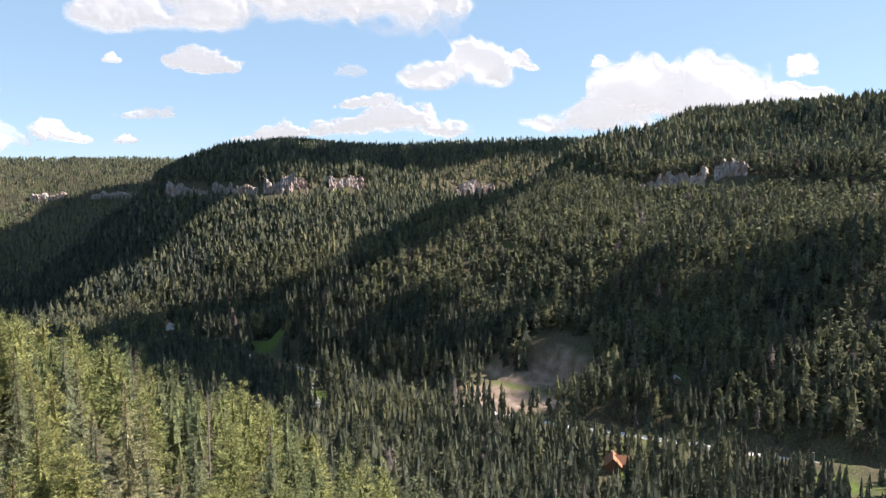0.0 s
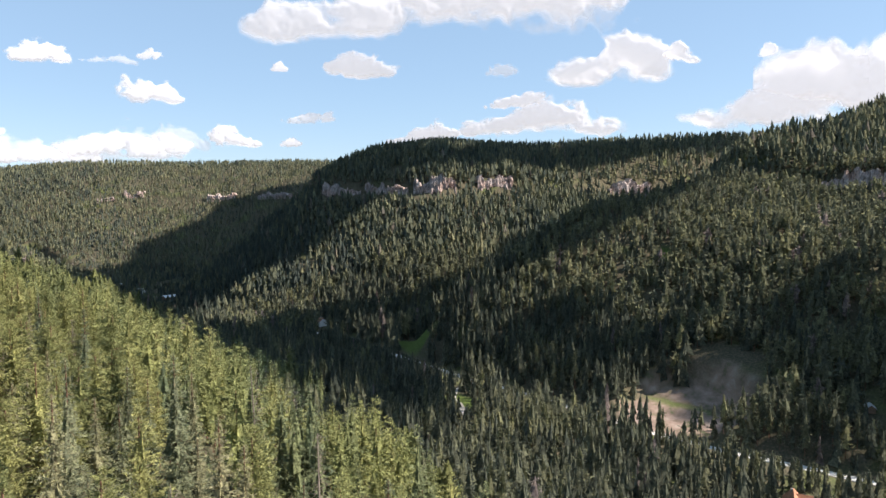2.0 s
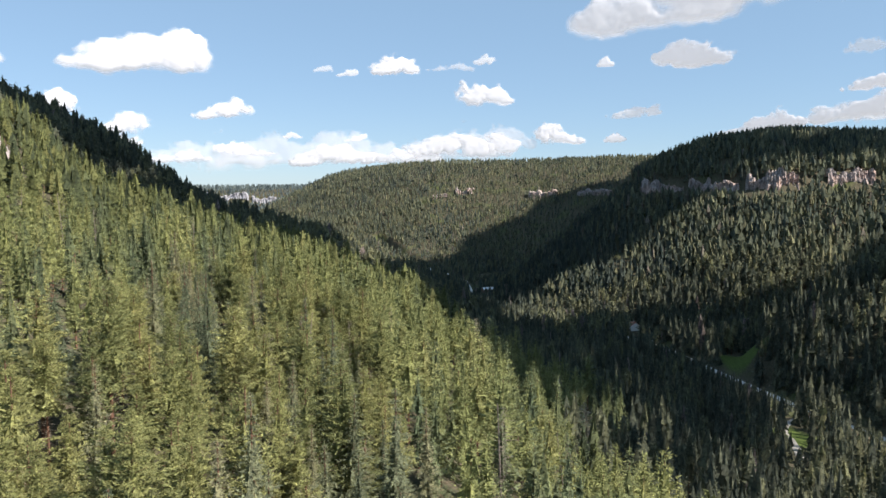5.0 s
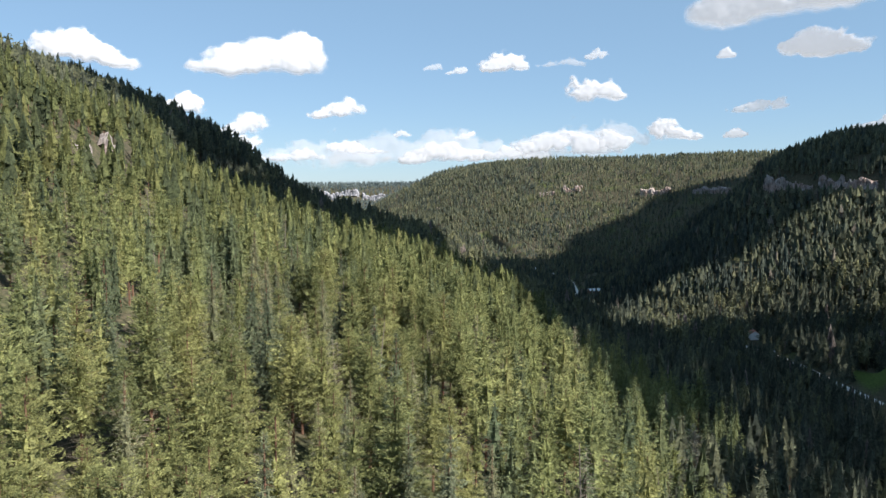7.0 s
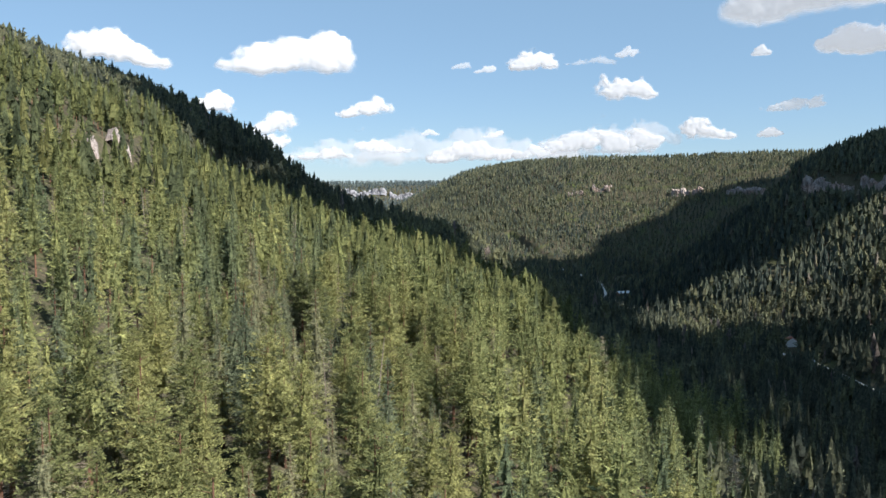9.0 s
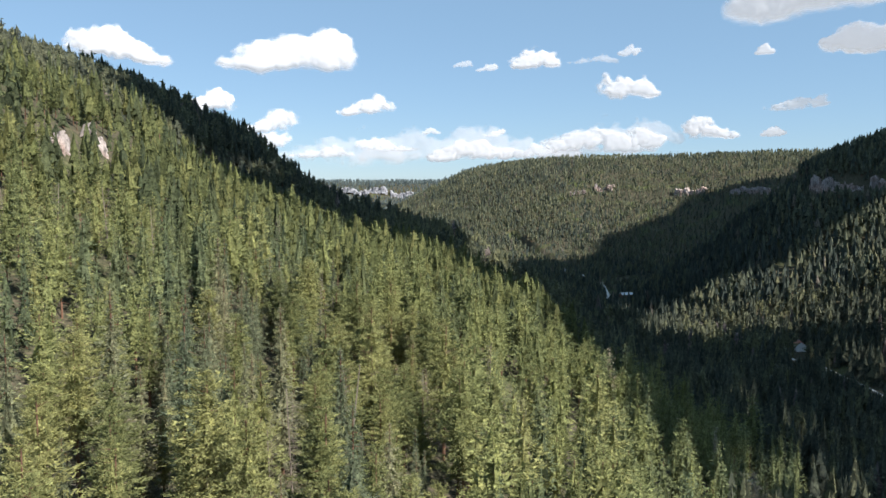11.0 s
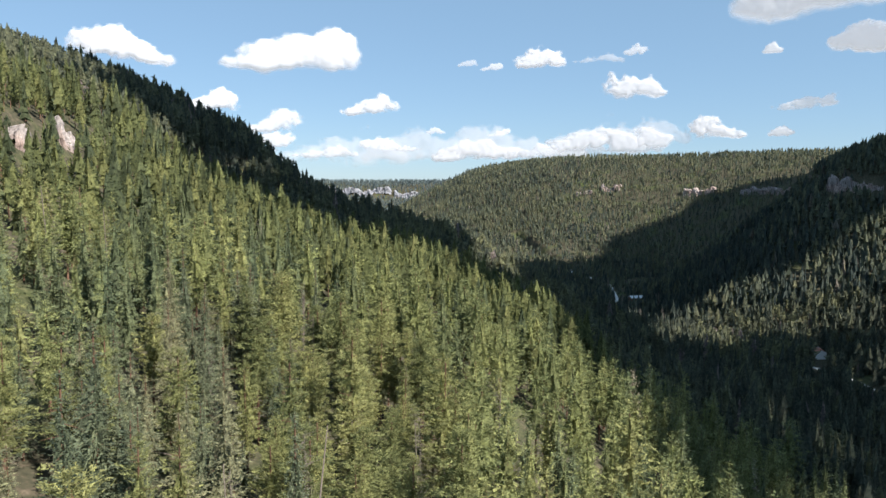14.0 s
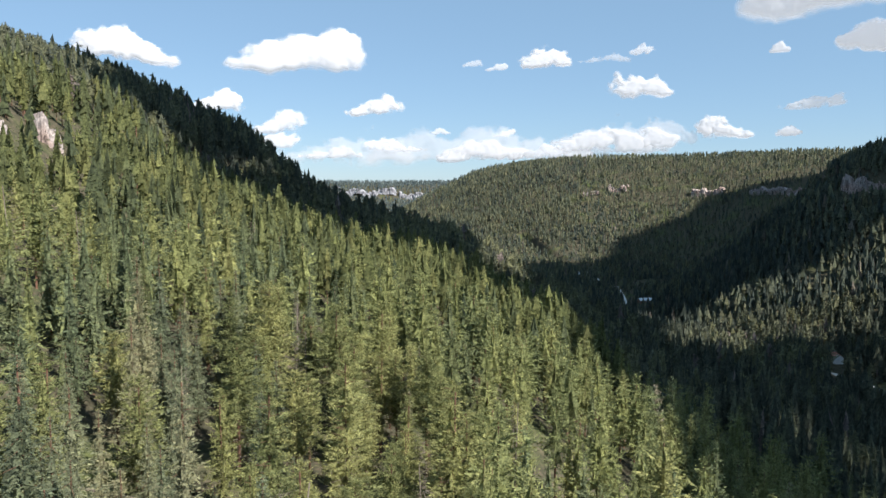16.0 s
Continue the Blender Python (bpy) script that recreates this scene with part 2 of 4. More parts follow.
def array_mesh(name, verts, faces, mats=(), index=None, tint=None, smooth=False):
    """A mesh from arrays of corners and of equal-sided faces."""
    me = bpy.data.meshes.new(name)
    k = faces.shape[1]
    me.vertices.add(len(verts))
    me.vertices.foreach_set("co", np.ascontiguousarray(verts, np.float32).ravel())
    me.loops.add(faces.size)
    me.loops.foreach_set("vertex_index", np.ascontiguousarray(faces, np.int32).ravel())
    me.polygons.add(len(faces))
    me.polygons.foreach_set("loop_start", np.arange(0, faces.size, k, dtype=np.int32))
    for m in mats:
        me.materials.append(m)
    if index is not None:
        me.polygons.foreach_set("material_index", np.ascontiguousarray(index, np.int32))
    me.polygons.foreach_set("use_smooth", np.full(len(faces), smooth))
    if tint is not None:
        a = me.attributes.new("tint", "FLOAT", "POINT")
        a.data.foreach_set("value", np.ascontiguousarray(tint, np.float32))
    me.update(calc_edges=True)
    return me


def ground_material():
    m, n, l, b = material("forest_floor", 0.95, 0.05)
    co = n.new("ShaderNodeTexCoord").outputs["Object"]
    big, small = noise_node(n, l, 0.03, 5, co), noise_node(n, l, 0.7, 5, co)
    soil = ramp(n, [(0.3, (0.046, 0.047, 0.031)), (0.52, (0.078, 0.071, 0.047)), (0.66, (0.125, 0.1, 0.071)), (0.8, (0.19, 0.152, 0.113))])
    l.new(small.outputs[0], soil.inputs[0])
    grass = ramp(n, [(0.3, (0.05, 0.07, 0.022)), (0.7, (0.11, 0.15, 0.04))])
    l.new(small.outputs[0], grass.inputs[0])
    f = ramp(n, [(0.5, (0, 0, 0)), (0.68, (0.6, 0.6, 0.6))])
    l.new(big.outputs[0], f.inputs[0])
    a = n.new("ShaderNodeAttribute")
    a.attribute_name = "tint"
    sel = n.new("ShaderNodeMath")
    sel.operation = "ADD"
    sel.use_clamp = True
    l.new(f.outputs[0], sel.inputs[0])
    l.new(a.outputs["Fac"], sel.inputs[1])
    c = mix(n, l, sel.outputs[0], soil.outputs[0], grass.outputs[0])
    p = n.new("ShaderNodeAttribute")
    p.attribute_name = "clay"
    clay = ramp(n, [(0.32, (0.1, 0.115, 0.055)), (0.42, (0.19, 0.145, 0.112)), (0.55, (0.265, 0.196, 0.158)), (0.75, (0.34, 0.295, 0.255))])
    mid = noise_node(n, l, 0.12, 6, co)
    l.new(mid.outputs[0], clay.inputs[0])
    c = mix(n, l, p.outputs["Fac"], c, clay.outputs[0])
    l.new(c, b.inputs["Base Color"])
    bp = n.new("ShaderNodeBump")
    bp.inputs["Strength"].default_value, bp.inputs["Distance"].default_value = 0.6, 0.5
    l.new(small.outputs[0], bp.inputs["Height"])
    l.new(bp.outputs[0], b.inputs["Normal"])
    return m


MEADOWS = [(384, 476, 13, 36), (368, -60, 15, 12), (412, 172, 8, 30), (296, 285, 15, 22), (325, 806, 6, 8), (312, 34, 9, 12), (342, 165, 8, 30), (555, 290, 16, 8), (610, 205, 20, 6)]
PIT = (404, 168, 42, 44)


def in_patch(x, y, patch, grow=0.0):
    cx, cy, rx, ry = patch
    return np.clip((1.1 + grow - np.hypot((x - cx) / rx, (y - cy) / ry) + fbm(x, y, 16, 2, 31) * 0.3) / 0.3, 0, 1)


XX, YY = np.meshgrid(gx, gy)
ZZ = land(XX, YY)
gv = np.stack([XX.ravel(), YY.ravel(), ZZ.ravel()], 1)
ii = np.arange(len(gx) * len(gy)).reshape(len(gy), len(gx))
gf = np.stack([ii[:-1, :-1].ravel(), ii[:-1, 1:].ravel(), ii[1:, 1:].ravel(), ii[1:, :-1].ravel()], 1)
green = np.max([in_patch(gv[:, 0], gv[:, 1], p) for p in MEADOWS], 0)
ground_me = array_mesh("ground", gv, gf, (ground_material(),), None, green, True)
clay_at = ground_me.attributes.new("clay", "FLOAT", "POINT")
shelf = gv[:, 0] + 0.25 * (gv[:, 1] - 168) + fbm(gv[:, 0], gv[:, 1], 15, 2, 25) * 7
bare = in_patch(gv[:, 0], gv[:, 1], PIT, 0.05) * (1 - 0.9 * np.clip(1 - np.abs(shelf - 417) / 8, 0, 1) ** 0.5)
clay_at.data.foreach_set("value", bare.astype(np.float32))
ground = tagged(new("ground", ground_me), "forested canyon floor, slopes and plateaus of brown soil and grass", "ground", kind="structure")


# ---- trees ----
def tris_from(centres, out, up, long_, wide):
    """One triangle a row: pointing along out, its width across."""
    side = np.cross(out, up)
    side /= np.linalg.norm(side, axis=1, keepdims=True) + 1e-9
    return np.stack([centres - out * long_ * 0.5 + side * wide * 0.5, centres - out * long_ * 0.5 - side * wide * 0.5, centres + out * long_ * 0.5], 1)


def unit(v):
    return v / (np.linalg.norm(v, axis=1, keepdims=True) + 1e-9)


def boughs(r, whorls, arms, per, size, slim, base, radius, sharp=0.75, droop=0.0, fan=0.3, flat=0.75, even=0.0):
    """Crown of a conifer one metre high: whorls of boughs, each a flattened spray of needle tufts."""
    n = whorls * arms
    u = base + (0.985 - base) * (np.repeat(np.arange(whorls), arms) + (1 - even) * r.random(n) + 0.2 * even) / whorls
    k = (u - base) / (1 - base)
    env = radius * (np.clip((1 - k) / 0.85, 0, 1) ** sharp + 0.035) * np.clip(0.55 + 2.2 * k, 0, 1)
    ang = np.tile(np.arange(arms) * 2 * np.pi / arms, whorls) + np.repeat(r.random(whorls) * 6.3, arms) + r.normal(size=n) * 0.35
    ln = env * (0.5 + 0.65 * r.random(n)) * (1 + 0.2 * np.sin(ang * 2 + u * 9 + r.random() * 6))
    rise = 0.5 * k - 0.05 - droop + r.normal(size=n) * 0.12
    ax = np.stack([np.cos(ang), np.sin(ang)], 1)
    ang_, ln_, u_, rise_, ax_ = (np.repeat(q, per, 0) for q in (ang, ln, u, rise, ax))
    m = n * per
    f = 1.06 - 0.95 * r.random(m) ** 1.4
    lat = r.normal(size=m) * fan * ln_ * (1.15 - 0.7 * f)
    side = np.stack([-ax_[:, 1], ax_[:, 0]], 1)
    xy = ax_ * (f * ln_)[:, None] + side * lat[:, None] + r.normal(size=(m, 2)) * size * 0.35
    z = u_ + rise_ * ln_ * f - droop * 0.5 * ln_ * f * f - np.abs(lat) * 0.25 + r.normal(size=m) * size * 0.4
    d = np.column_stack([ax_ + side * (np.sign(lat) * 0.7 * r.random(m))[:, None], 0.25 + rise_ * 0.5 - droop * 0.4])
    d = unit(d + r.normal(size=(m, 3)) * 0.42)
    up = unit(np.array([[0, 0, 1.0]]) + r.normal(size=(m, 3)) * flat)
    s = (size * (0.65 + 0.7 * r.random(m)) * np.clip(0.3 + 1.1 * ln_ / radius, 0.35, 1.2))[:, None]
    tip = np.array([[[0.004, 0, 0.93], [-0.004, 0.004, 0.93], [0, 0, 1.02]]])
    return np.concatenate([tris_from(np.column_stack([xy, z]), d, up, s * 1.5, s * slim), tip])


def tiers(r, n, sides, radius, base, blunt=0.0):
    """A tree one metre high as ragged tiers, each a star of hanging boughs."""
    out = []
    for k in range(n):
        f = k / n
        z0, z1 = base + (1 - base) * f, min(1.02, base + (1 - base) * (f + 1.75 / n))
        rad = radius * ((1 - f) ** (0.8 - 0.45 * blunt) * (1 - 0.1 * blunt) + 0.04)
        if blunt and k == 0:
            rad *= 0.75
        a = r.random() * 6 + np.arange(sides) * 2 * np.pi / sides + r.normal(size=sides) * 0.12
        q = rad * np.where(np.arange(sides) % 2 == 0, 1.22, 0.42) * (0.65 + 0.6 * r.random(sides))
        ring = np.stack([np.cos(a) * q, np.sin(a) * q, z0 + r.normal(size=sides) * 0.03 - 0.3 * q], 1)
        tip = np.array([r.normal() * 0.006, r.normal() * 0.006, z1])
        out.append(np.stack([ring, np.roll(ring, -1, 0), np.repeat(tip[None], sides, 0)], 1))
    return np.concatenate(out)


def core(r, n, radius, low):
    """The dark dense inside of a crown."""
    t = tiers(r, n, 7, radius, low + 0.04, 0.4)
    t[:, :, 2] = low + (t[:, :, 2] - low) * 0.84
    return t


def trunk_tris(sides, top, r0, lean=0.0, base=-0.05):
    a = np.arange(sides) * 2 * np.pi / sides
    ring = np.stack([np.cos(a), np.sin(a)], 1)
    lo = np.column_stack([ring * r0, np.full(sides, base)])
    hi = np.column_stack([ring * r0 * 0.25 + [lean, 0], np.full(sides, top)])
    nlo, nhi = np.roll(lo, -1, 0), np.roll(hi, -1, 0)
    return np.concatenate([np.stack([lo, nlo, nhi], 1), np.stack([lo, nhi, hi], 1)])


def limb_tris(r, n, z0, z1, reach, thick, rise=0.1):
    out = []
    for i in range(n):
        z = z0 + (z1 - z0) * (i + r.random()) / n
        a, ln = r.random() * 6.283, reach * (0.5 + 0.5 * r.random()) * (1.1 - 0.6 * z)
        d = np.array([math.cos(a), math.sin(a), rise + r.normal() * 0.2])
        p, q = np.array([0, 0, z]), np.array([0, 0, z]) + d * ln
        s = np.array([-math.sin(a), math.cos(a), 0]) * thick
        w = np.array([0, 0, thick])
        out += [[p + s, p - s, q], [p + w, p - w, q]]
    return np.array(out)


def tri_mesh(name, tris, mats):
    v = tris.reshape(-1, 3)
    return array_mesh(name, v, np.arange(len(v)).reshape(-1, 3), mats)


def off_rim(a):
    """A point of the farther hills' rims, where it lies."""
    return ((a[0] + 20) * FORE - 20, (a[1] + 90) * FORE - 90)


# bands of bare limestone: foot line, height, depth of relief, label
CLIFFS = [
    ([off_rim(a) for a in ((512, 912), (538, 890), (562, 872))], 24, 4.5, "pale fluted limestone cliff band on the wooded hill"),
    ([off_rim(a) for a in ((566, 866), (598, 826), (612, 808))], 21, 4.0, "grey limestone cliff below the dark pines"),
    ([off_rim(a) for a in ((616, 800), (636, 776), (652, 765), (674, 764))], 30, 5.0, "tall sunlit limestone cliff with streaked face"),
    ([off_rim(a) for a in ((716, 759), (745, 755), (778, 741))], 22, 4.0, "low limestone cliff among pines"),
    ([off_rim(a) for a in ((1050, 757), (1100, 752), (1150, 735))], 34, 6.0, "broken limestone cliff at the head of the side canyon"),
    ([off_rim(a) for a in ((650, 872), (662, 862))], 10, 3.0, "small rock outcrop high on the wooded hill"),
    ([off_rim(a) for a in ((846, 262), (850, 236), (852, 212), (855, 186))], 26, 4.0, "reddish limestone buttress on the hillside"),
    ([off_rim(a) for a in ((858, 178), (860, 158), (862, 138))], 24, 4.0, "grey limestone buttress beside the reddish one"),
    ([off_rim(a) for a in ((842, 272), (846, 248))], 20, 4.0, "weathered rock outcrop among hillside pines"),
    ([off_rim(a) for a in ((836, 345), (840, 322))], 18, 4.0, "weathered rock outcrop among hillside pines"),
    ([off_rim(a) for a in ((385, 1950), (430, 1942))], 14, 5.0, "pale limestone cliff on the far hill"),
    ([off_rim(a) for a in ((455, 1950), (480, 1942), (505, 1928))], 20, 5.0, "pale limestone cliff on the far hill"),
    ([off_rim(a) for a in ((632, 1800), (660, 1772), (690, 1742))], 20, 5.0, "long pale limestone cliff on the far hill"),
    ([off_rim(a) for a in ((735, 1697), (791, 1616), (860, 1572))], 18, 5.0, "shaded limestone cliff on the far hill"),
    ([off_rim(a) for a in ((-620, 3815), (-450, 3850), (-250, 3800))], 34, 10.0, "distant pale cliffs below a flat-topped mesa"),
    ([off_rim(a) for a in ((-235, 3795), (-100, 3760), (80, 3716))], 32, 10.0, "distant pale cliffs below a flat-topped mesa"),
    ([(-149, 261), (-146, 272)], 12, 1.6, "pale square limestone outcrop among slope pines"),
    ([(-147, 232), (-146, 240)], 11, 1.6, "grey limestone outcrop among slope pines"),
]
HOUSES = [(307, 41, 11), (375, 15, 6), (368, 647, 9), (286, 985, 14), (342, 562, 7), (283, 1366, 9), (262, 1330, 7), (440, 58, 7)]
DRIVE = [(357, 330), (340, 322), (314, 318), (296, 300), (283, 272), (270, 250), (262, 240)]
CLEAR = [(line, 7) for line, h, d, t in CLIFFS] + [([(x - 10, y - 6) for x, y in line], h * 0.26) for line, h, d, t in CLIFFS if h > 20] + [([(x - 18, y - 8) for x, y in line], h * 0.28) for line, h, d, t in CLIFFS if "buttress" in t] + [([(x, y), (x - r * 1.6, y - r * 1.1)], r) for x, y, r in HOUSES] + [(DRIVE, 6), ([(345, -80), (388, -58)], 14), ([(384, 476), (366, 446)], 13), ([(375, 160), (398, 184)], 18), ([(425, 132), (452, 150), (455, 180)], 14), ([(258, 232), (236, 214)], 7), ([(-144, 254), (-137, 240)], 9), ([(-143, 224), (-139, 214)], 7), ([(590, 812), (580, 795)], 10), ([(368, 647), (318, 553)], 7), ([(307, 41), (272, 24)], 8), ([(350, 120), (343, 185)], 8), ([(432, 160), (440, 175)], 12), ([(356, 400), (340, 378)], 8), ([(358, 470), (345, 440)], 8), ([(368, 647), (343, 600)], 7), ([(286, 985), (269, 925)], 9), ([(342, 562), (320, 520)], 5)]


# where trees stand
def jitter_grid(x0, x1, y0, y1, step):
    a, b = np.meshgrid(np.arange(x0, x1, step), np.arange(y0, y1, step))
    a, b = a.ravel() + rng.uniform(-0.48, 0.48, a.size) * step, b.ravel() + rng.uniform(-0.48, 0.48, a.size) * step
    return a, b


BANDS = [  # x0, x1, y0, y1, spacing
    (-330, 60, -200, 420, 7.0), (60, 300, -200, 420, 7.0), (-330, 330, 420, 1000, 6.4), (300, 480, -200, 700, 6.6), (480, 1080, -200, 420, 6.3), (480, 1080, 420, 700, 5.5), (1080, 1330, 330, 520, 8.5), (1080, 1200, -160, 330, 8.0), (1200, 1330, -160, 330, 16.0),
    (330, 900, 700, 1150, 5.2), (1260, 1900, 520, 1100, 14.0), (900, 1260, 900, 1100, 12.0), (-150, 330, 1000, 1900, 10.5), (330, 900, 1250, 1600, 9.5), (0, 1100, 1600, 2350, 8.6),
    (-200, 330, 1900, 2500, 11.0), (-700, 300, 2500, 3400, 28.0), (-700, 300, 3400, 3950, 15.0), (900, 1500, 1100, 1600, 16.0), (1100, 1500, 1600, 2500, 15.0), (-900, -330, -300, 1000, 22.0),
    (900, 1260, 520, 900, 8.5), (-330, 600, -600, -200, 18.0), (600, 1330, -600, -200, 22.0),
]
px, py = [], []
for band in BANDS:
    a, b = jitter_grid(*band)
    px.append(a)
    py.append(b)
px, py = np.concatenate(px), np.concatenate(py)
thin = fbm(px, py, 70, 4, 41)
gaps = fbm(px, py, 26, 2, 45)
keep = rng.random(px.size) < np.clip(1.1 + thin * 0.5 - 1.4 * np.clip(-gaps - 0.18, 0, 1) * ((px < 250) & (py < 420)) - 0.16 * ((px > 480) & (py < 420)), 0.3, 1)
keep &= seg_dist(px, py, ROAD) > np.where(py < 600, 8, 3.2)
inner_mid = seg_dist((px + 20) / FORE - 20, (py + 90) / FORE - 90, RIM_MID, True)
inner_far = seg_dist((px + 20) / FORE - 20, (py + 90) / FORE - 90, RIM_FAR, True)
keep &= (rng.random(px.size) < 0.25) | ((inner_mid < 260) & (inner_far < 330))
for patch in MEADOWS + [PIT]:
    keep &= in_patch(px, py, patch) < 0.5
px, py = px[keep], py[keep]
pz = land(px, py)
slope_z = land(px + 3, py) - pz
steep = np.hypot(slope_z, land(px, py + 3) - pz) / 3
keep = steep < 3.2
for line, reach in CLEAR:
    keep &= seg_dist(px, py, line) > reach
verge = (py < 560) & (py > -150)
screen = fbm(px, py, 45, 2, 91) > np.where(py < 330, -0.08, 0.5)
for step in (6, 12, 18):
    keep &= (seg_dist(px + step, py + step * 0.5, ROAD) > 5.5) | ~verge | screen
px, py, pz, verge = px[keep], py[keep], pz[keep], verge[keep]
near = seg_dist(px, py, [(-15, -85), (-28, 20), (-22, 130)])
kind_noise = fbm(px, py, 55, 3, 51) + rng.normal(size=px.size) * 0.35 + np.where((px > 120) & (px < 460) & (py < 1200), -0.6, 0.0) + 0.2 * ((py > 420) & (px < 330)) + 0.25 * (px > 400)
is_pine = kind_noise > -0.16
height = np.where(is_pine, rng.normal(20.5, 4.2, px.size), rng.normal(19, 5.2, px.size)) * (1 + 0.18 * fbm(px, py, 90, 2, 61))
# shorter, younger woods on the hills across the road and up the valley
across = np.clip((px - 420) / 140, 0, 1)
upper = np.clip((py - 640) / 260, 0, 1)
height = np.clip(height, 6, 29) * (1 - np.maximum(0.1 * across, 0.24 * upper) - 0.1 * upper * across - 0.08 * np.clip((py - 1200) / 300, 0, 1)) * np.where(py > 2500, 1.3, 1.0)
# low growth before the road, so that stretches of it lie open
reach_x, reach_y = px + 20, py + 95
reach = np.hypot(reach_x, reach_y)
cap = np.full(px.size, 40.0)
for k in range(8, 106, 7):
    onto = seg_dist(px + reach_x / reach * k, py + reach_y / reach * k, ROAD) < 6
    cap = np.where(onto, np.minimum(cap, 1.2 + k * 150 / (reach + k)), cap)
height *= np.where((px < -70) & (py < 700), 0.88, 1)
height *= np.where((px > 130) & (px < 400) & (py < 600), 1.12, 1)
height = np.where(verge & ((py > 330) | (fbm(px, py, 50, 2, 95) > -0.12)), np.minimum(height, cap), height)
turn = rng.random(px.size) * 2 * np.pi
tint = np.where(is_pine, 0.66 + rng.normal(size=px.size) * 0.19 + 0.15 * fbm(px, py, 120, 3, 71), 0.27 + rng.normal(size=px.size) * 0.14)
tint = np.clip(tint, 0, 0.93)
dead = rng.random(px.size) < np.where(near < 95, 0.02, 0.014)
tint = np.where(dead, rng.uniform(0.955, 1, px.size), tint)
order = np.argsort(near)
single = np.zeros(px.size, bool)
single[[i for i in order if is_pine[i] and not dead[i]][:180]] = True
single[[i for i in order if not is_pine[i] and not dead[i]][:115]] = True
single &= near < 120

# the nearest trees, one by one
r0 = np.random.default_rng(3)
pines, spruces = [], []
for i in range(5):
    trunk = np.concatenate([trunk_tris(7, 0.93, 0.013, r0.normal() * 0.01), limb_tris(r0, 34, 0.25, 0.95, 0.14, 0.0022, 0.25)])
    low = (0.16, 0.3, 0.22, 0.4, 0.12)[i]
    crown = np.concatenate([boughs(r0, 17, 6, 50, 0.0158, 0.58, low, 0.165 + 0.03 * r0.random(), (0.62, 0.52, 0.72, 0.48, 0.78)[i], 0.0, 0.3, 0.72),
                            core(r0, 6, 0.075, low)])
    dry = np.concatenate([limb_tris(r0, 46, 0.08, 0.5, 0.14, 0.0016, 0.1), limb_tris(r0, 60, 0.1, 0.55, 0.11, 0.0011, -0.3)])
    pines.append((tri_mesh("pine_trunk", trunk, (mat_bark,)), tri_mesh("pine_crown", crown, (mat_pine,)), tri_mesh("pine_twigs", dry, (mat_twig,))))
for i in range(4):
    trunk = np.concatenate([trunk_tris(7, 0.97, 0.011), limb_tris(r0, 20, 0.05, 0.9, 0.12, 0.002, -0.3)])
    crown = np.concatenate([boughs(r0, 24, 8, 20, 0.0168, 0.6, 0.05, 0.14 + 0.03 * r0.random(), 1.0, 0.3, 0.2, 0.55, 0.6), core(r0, 7, 0.065, 0.05)])
    spruces.append((tri_mesh("spruce_trunk", trunk, (mat_bark,)), tri_mesh("spruce_crown", crown, (mat_spruce,))))


def tree_thing(name, label, meshes, category="tree"):
    base = tagged(new(name), label, category, "dead trees on the near slope" if "dead" in name else "trees on the near slope")
    for part_name, me in zip(("trunk", "dead_crown" if "dead" in name else "crown", "dead_lower_crown"), meshes):
        ob = new(part_name, me)
        ob.parent = base
    return base


snags = []
for i in range(3):
    trunk = trunk_tris(7, 1.0, 0.0095, r0.normal() * 0.05)
    twigs = np.concatenate([limb_tris(r0, 70, 0.15, 0.98, 0.17, 0.0016, 0.05), limb_tris(r0, 110, 0.3, 0.99, 0.11, 0.0011, -0.35)])
    snags.append((tri_mesh("snag_trunk", trunk, (mat_dead,)), tri_mesh("snag_twigs", twigs, (mat_dead,))))
kinds = [("pine_tree", "tall ponderosa pine with yellow-green needles on the canyon slope", pines),
         ("spruce_tree", "slender dark blue-green spruce spire on the canyon slope", spruces),
         ("dead_tree", "bare grey-brown dead pine with brittle twigs on the slope", snags)]
made = {}
snag = dead & (near < 95)
for i in np.nonzero(single | snag)[0]:
    name, label, variants = kinds[2 if snag[i] else 0 if is_pine[i] else 1]
    k = (name, int(r0.integers(len(variants))))
    m = Matrix.LocRotScale((px[i], py[i], pz[i]), Euler((0, 0, turn[i])), (height[i] * r0.uniform(0.9, 1.15), height[i] * r0.uniform(0.9, 1.15), height[i]))
    if k not in made:
        made[k] = tree_thing(name, label, variants[k[1]])
        made[k].matrix_basis = m
        continue
    src = made[k]
    twin = copy_thing(src, Matrix.Identity(4))
    twin.matrix_basis = m


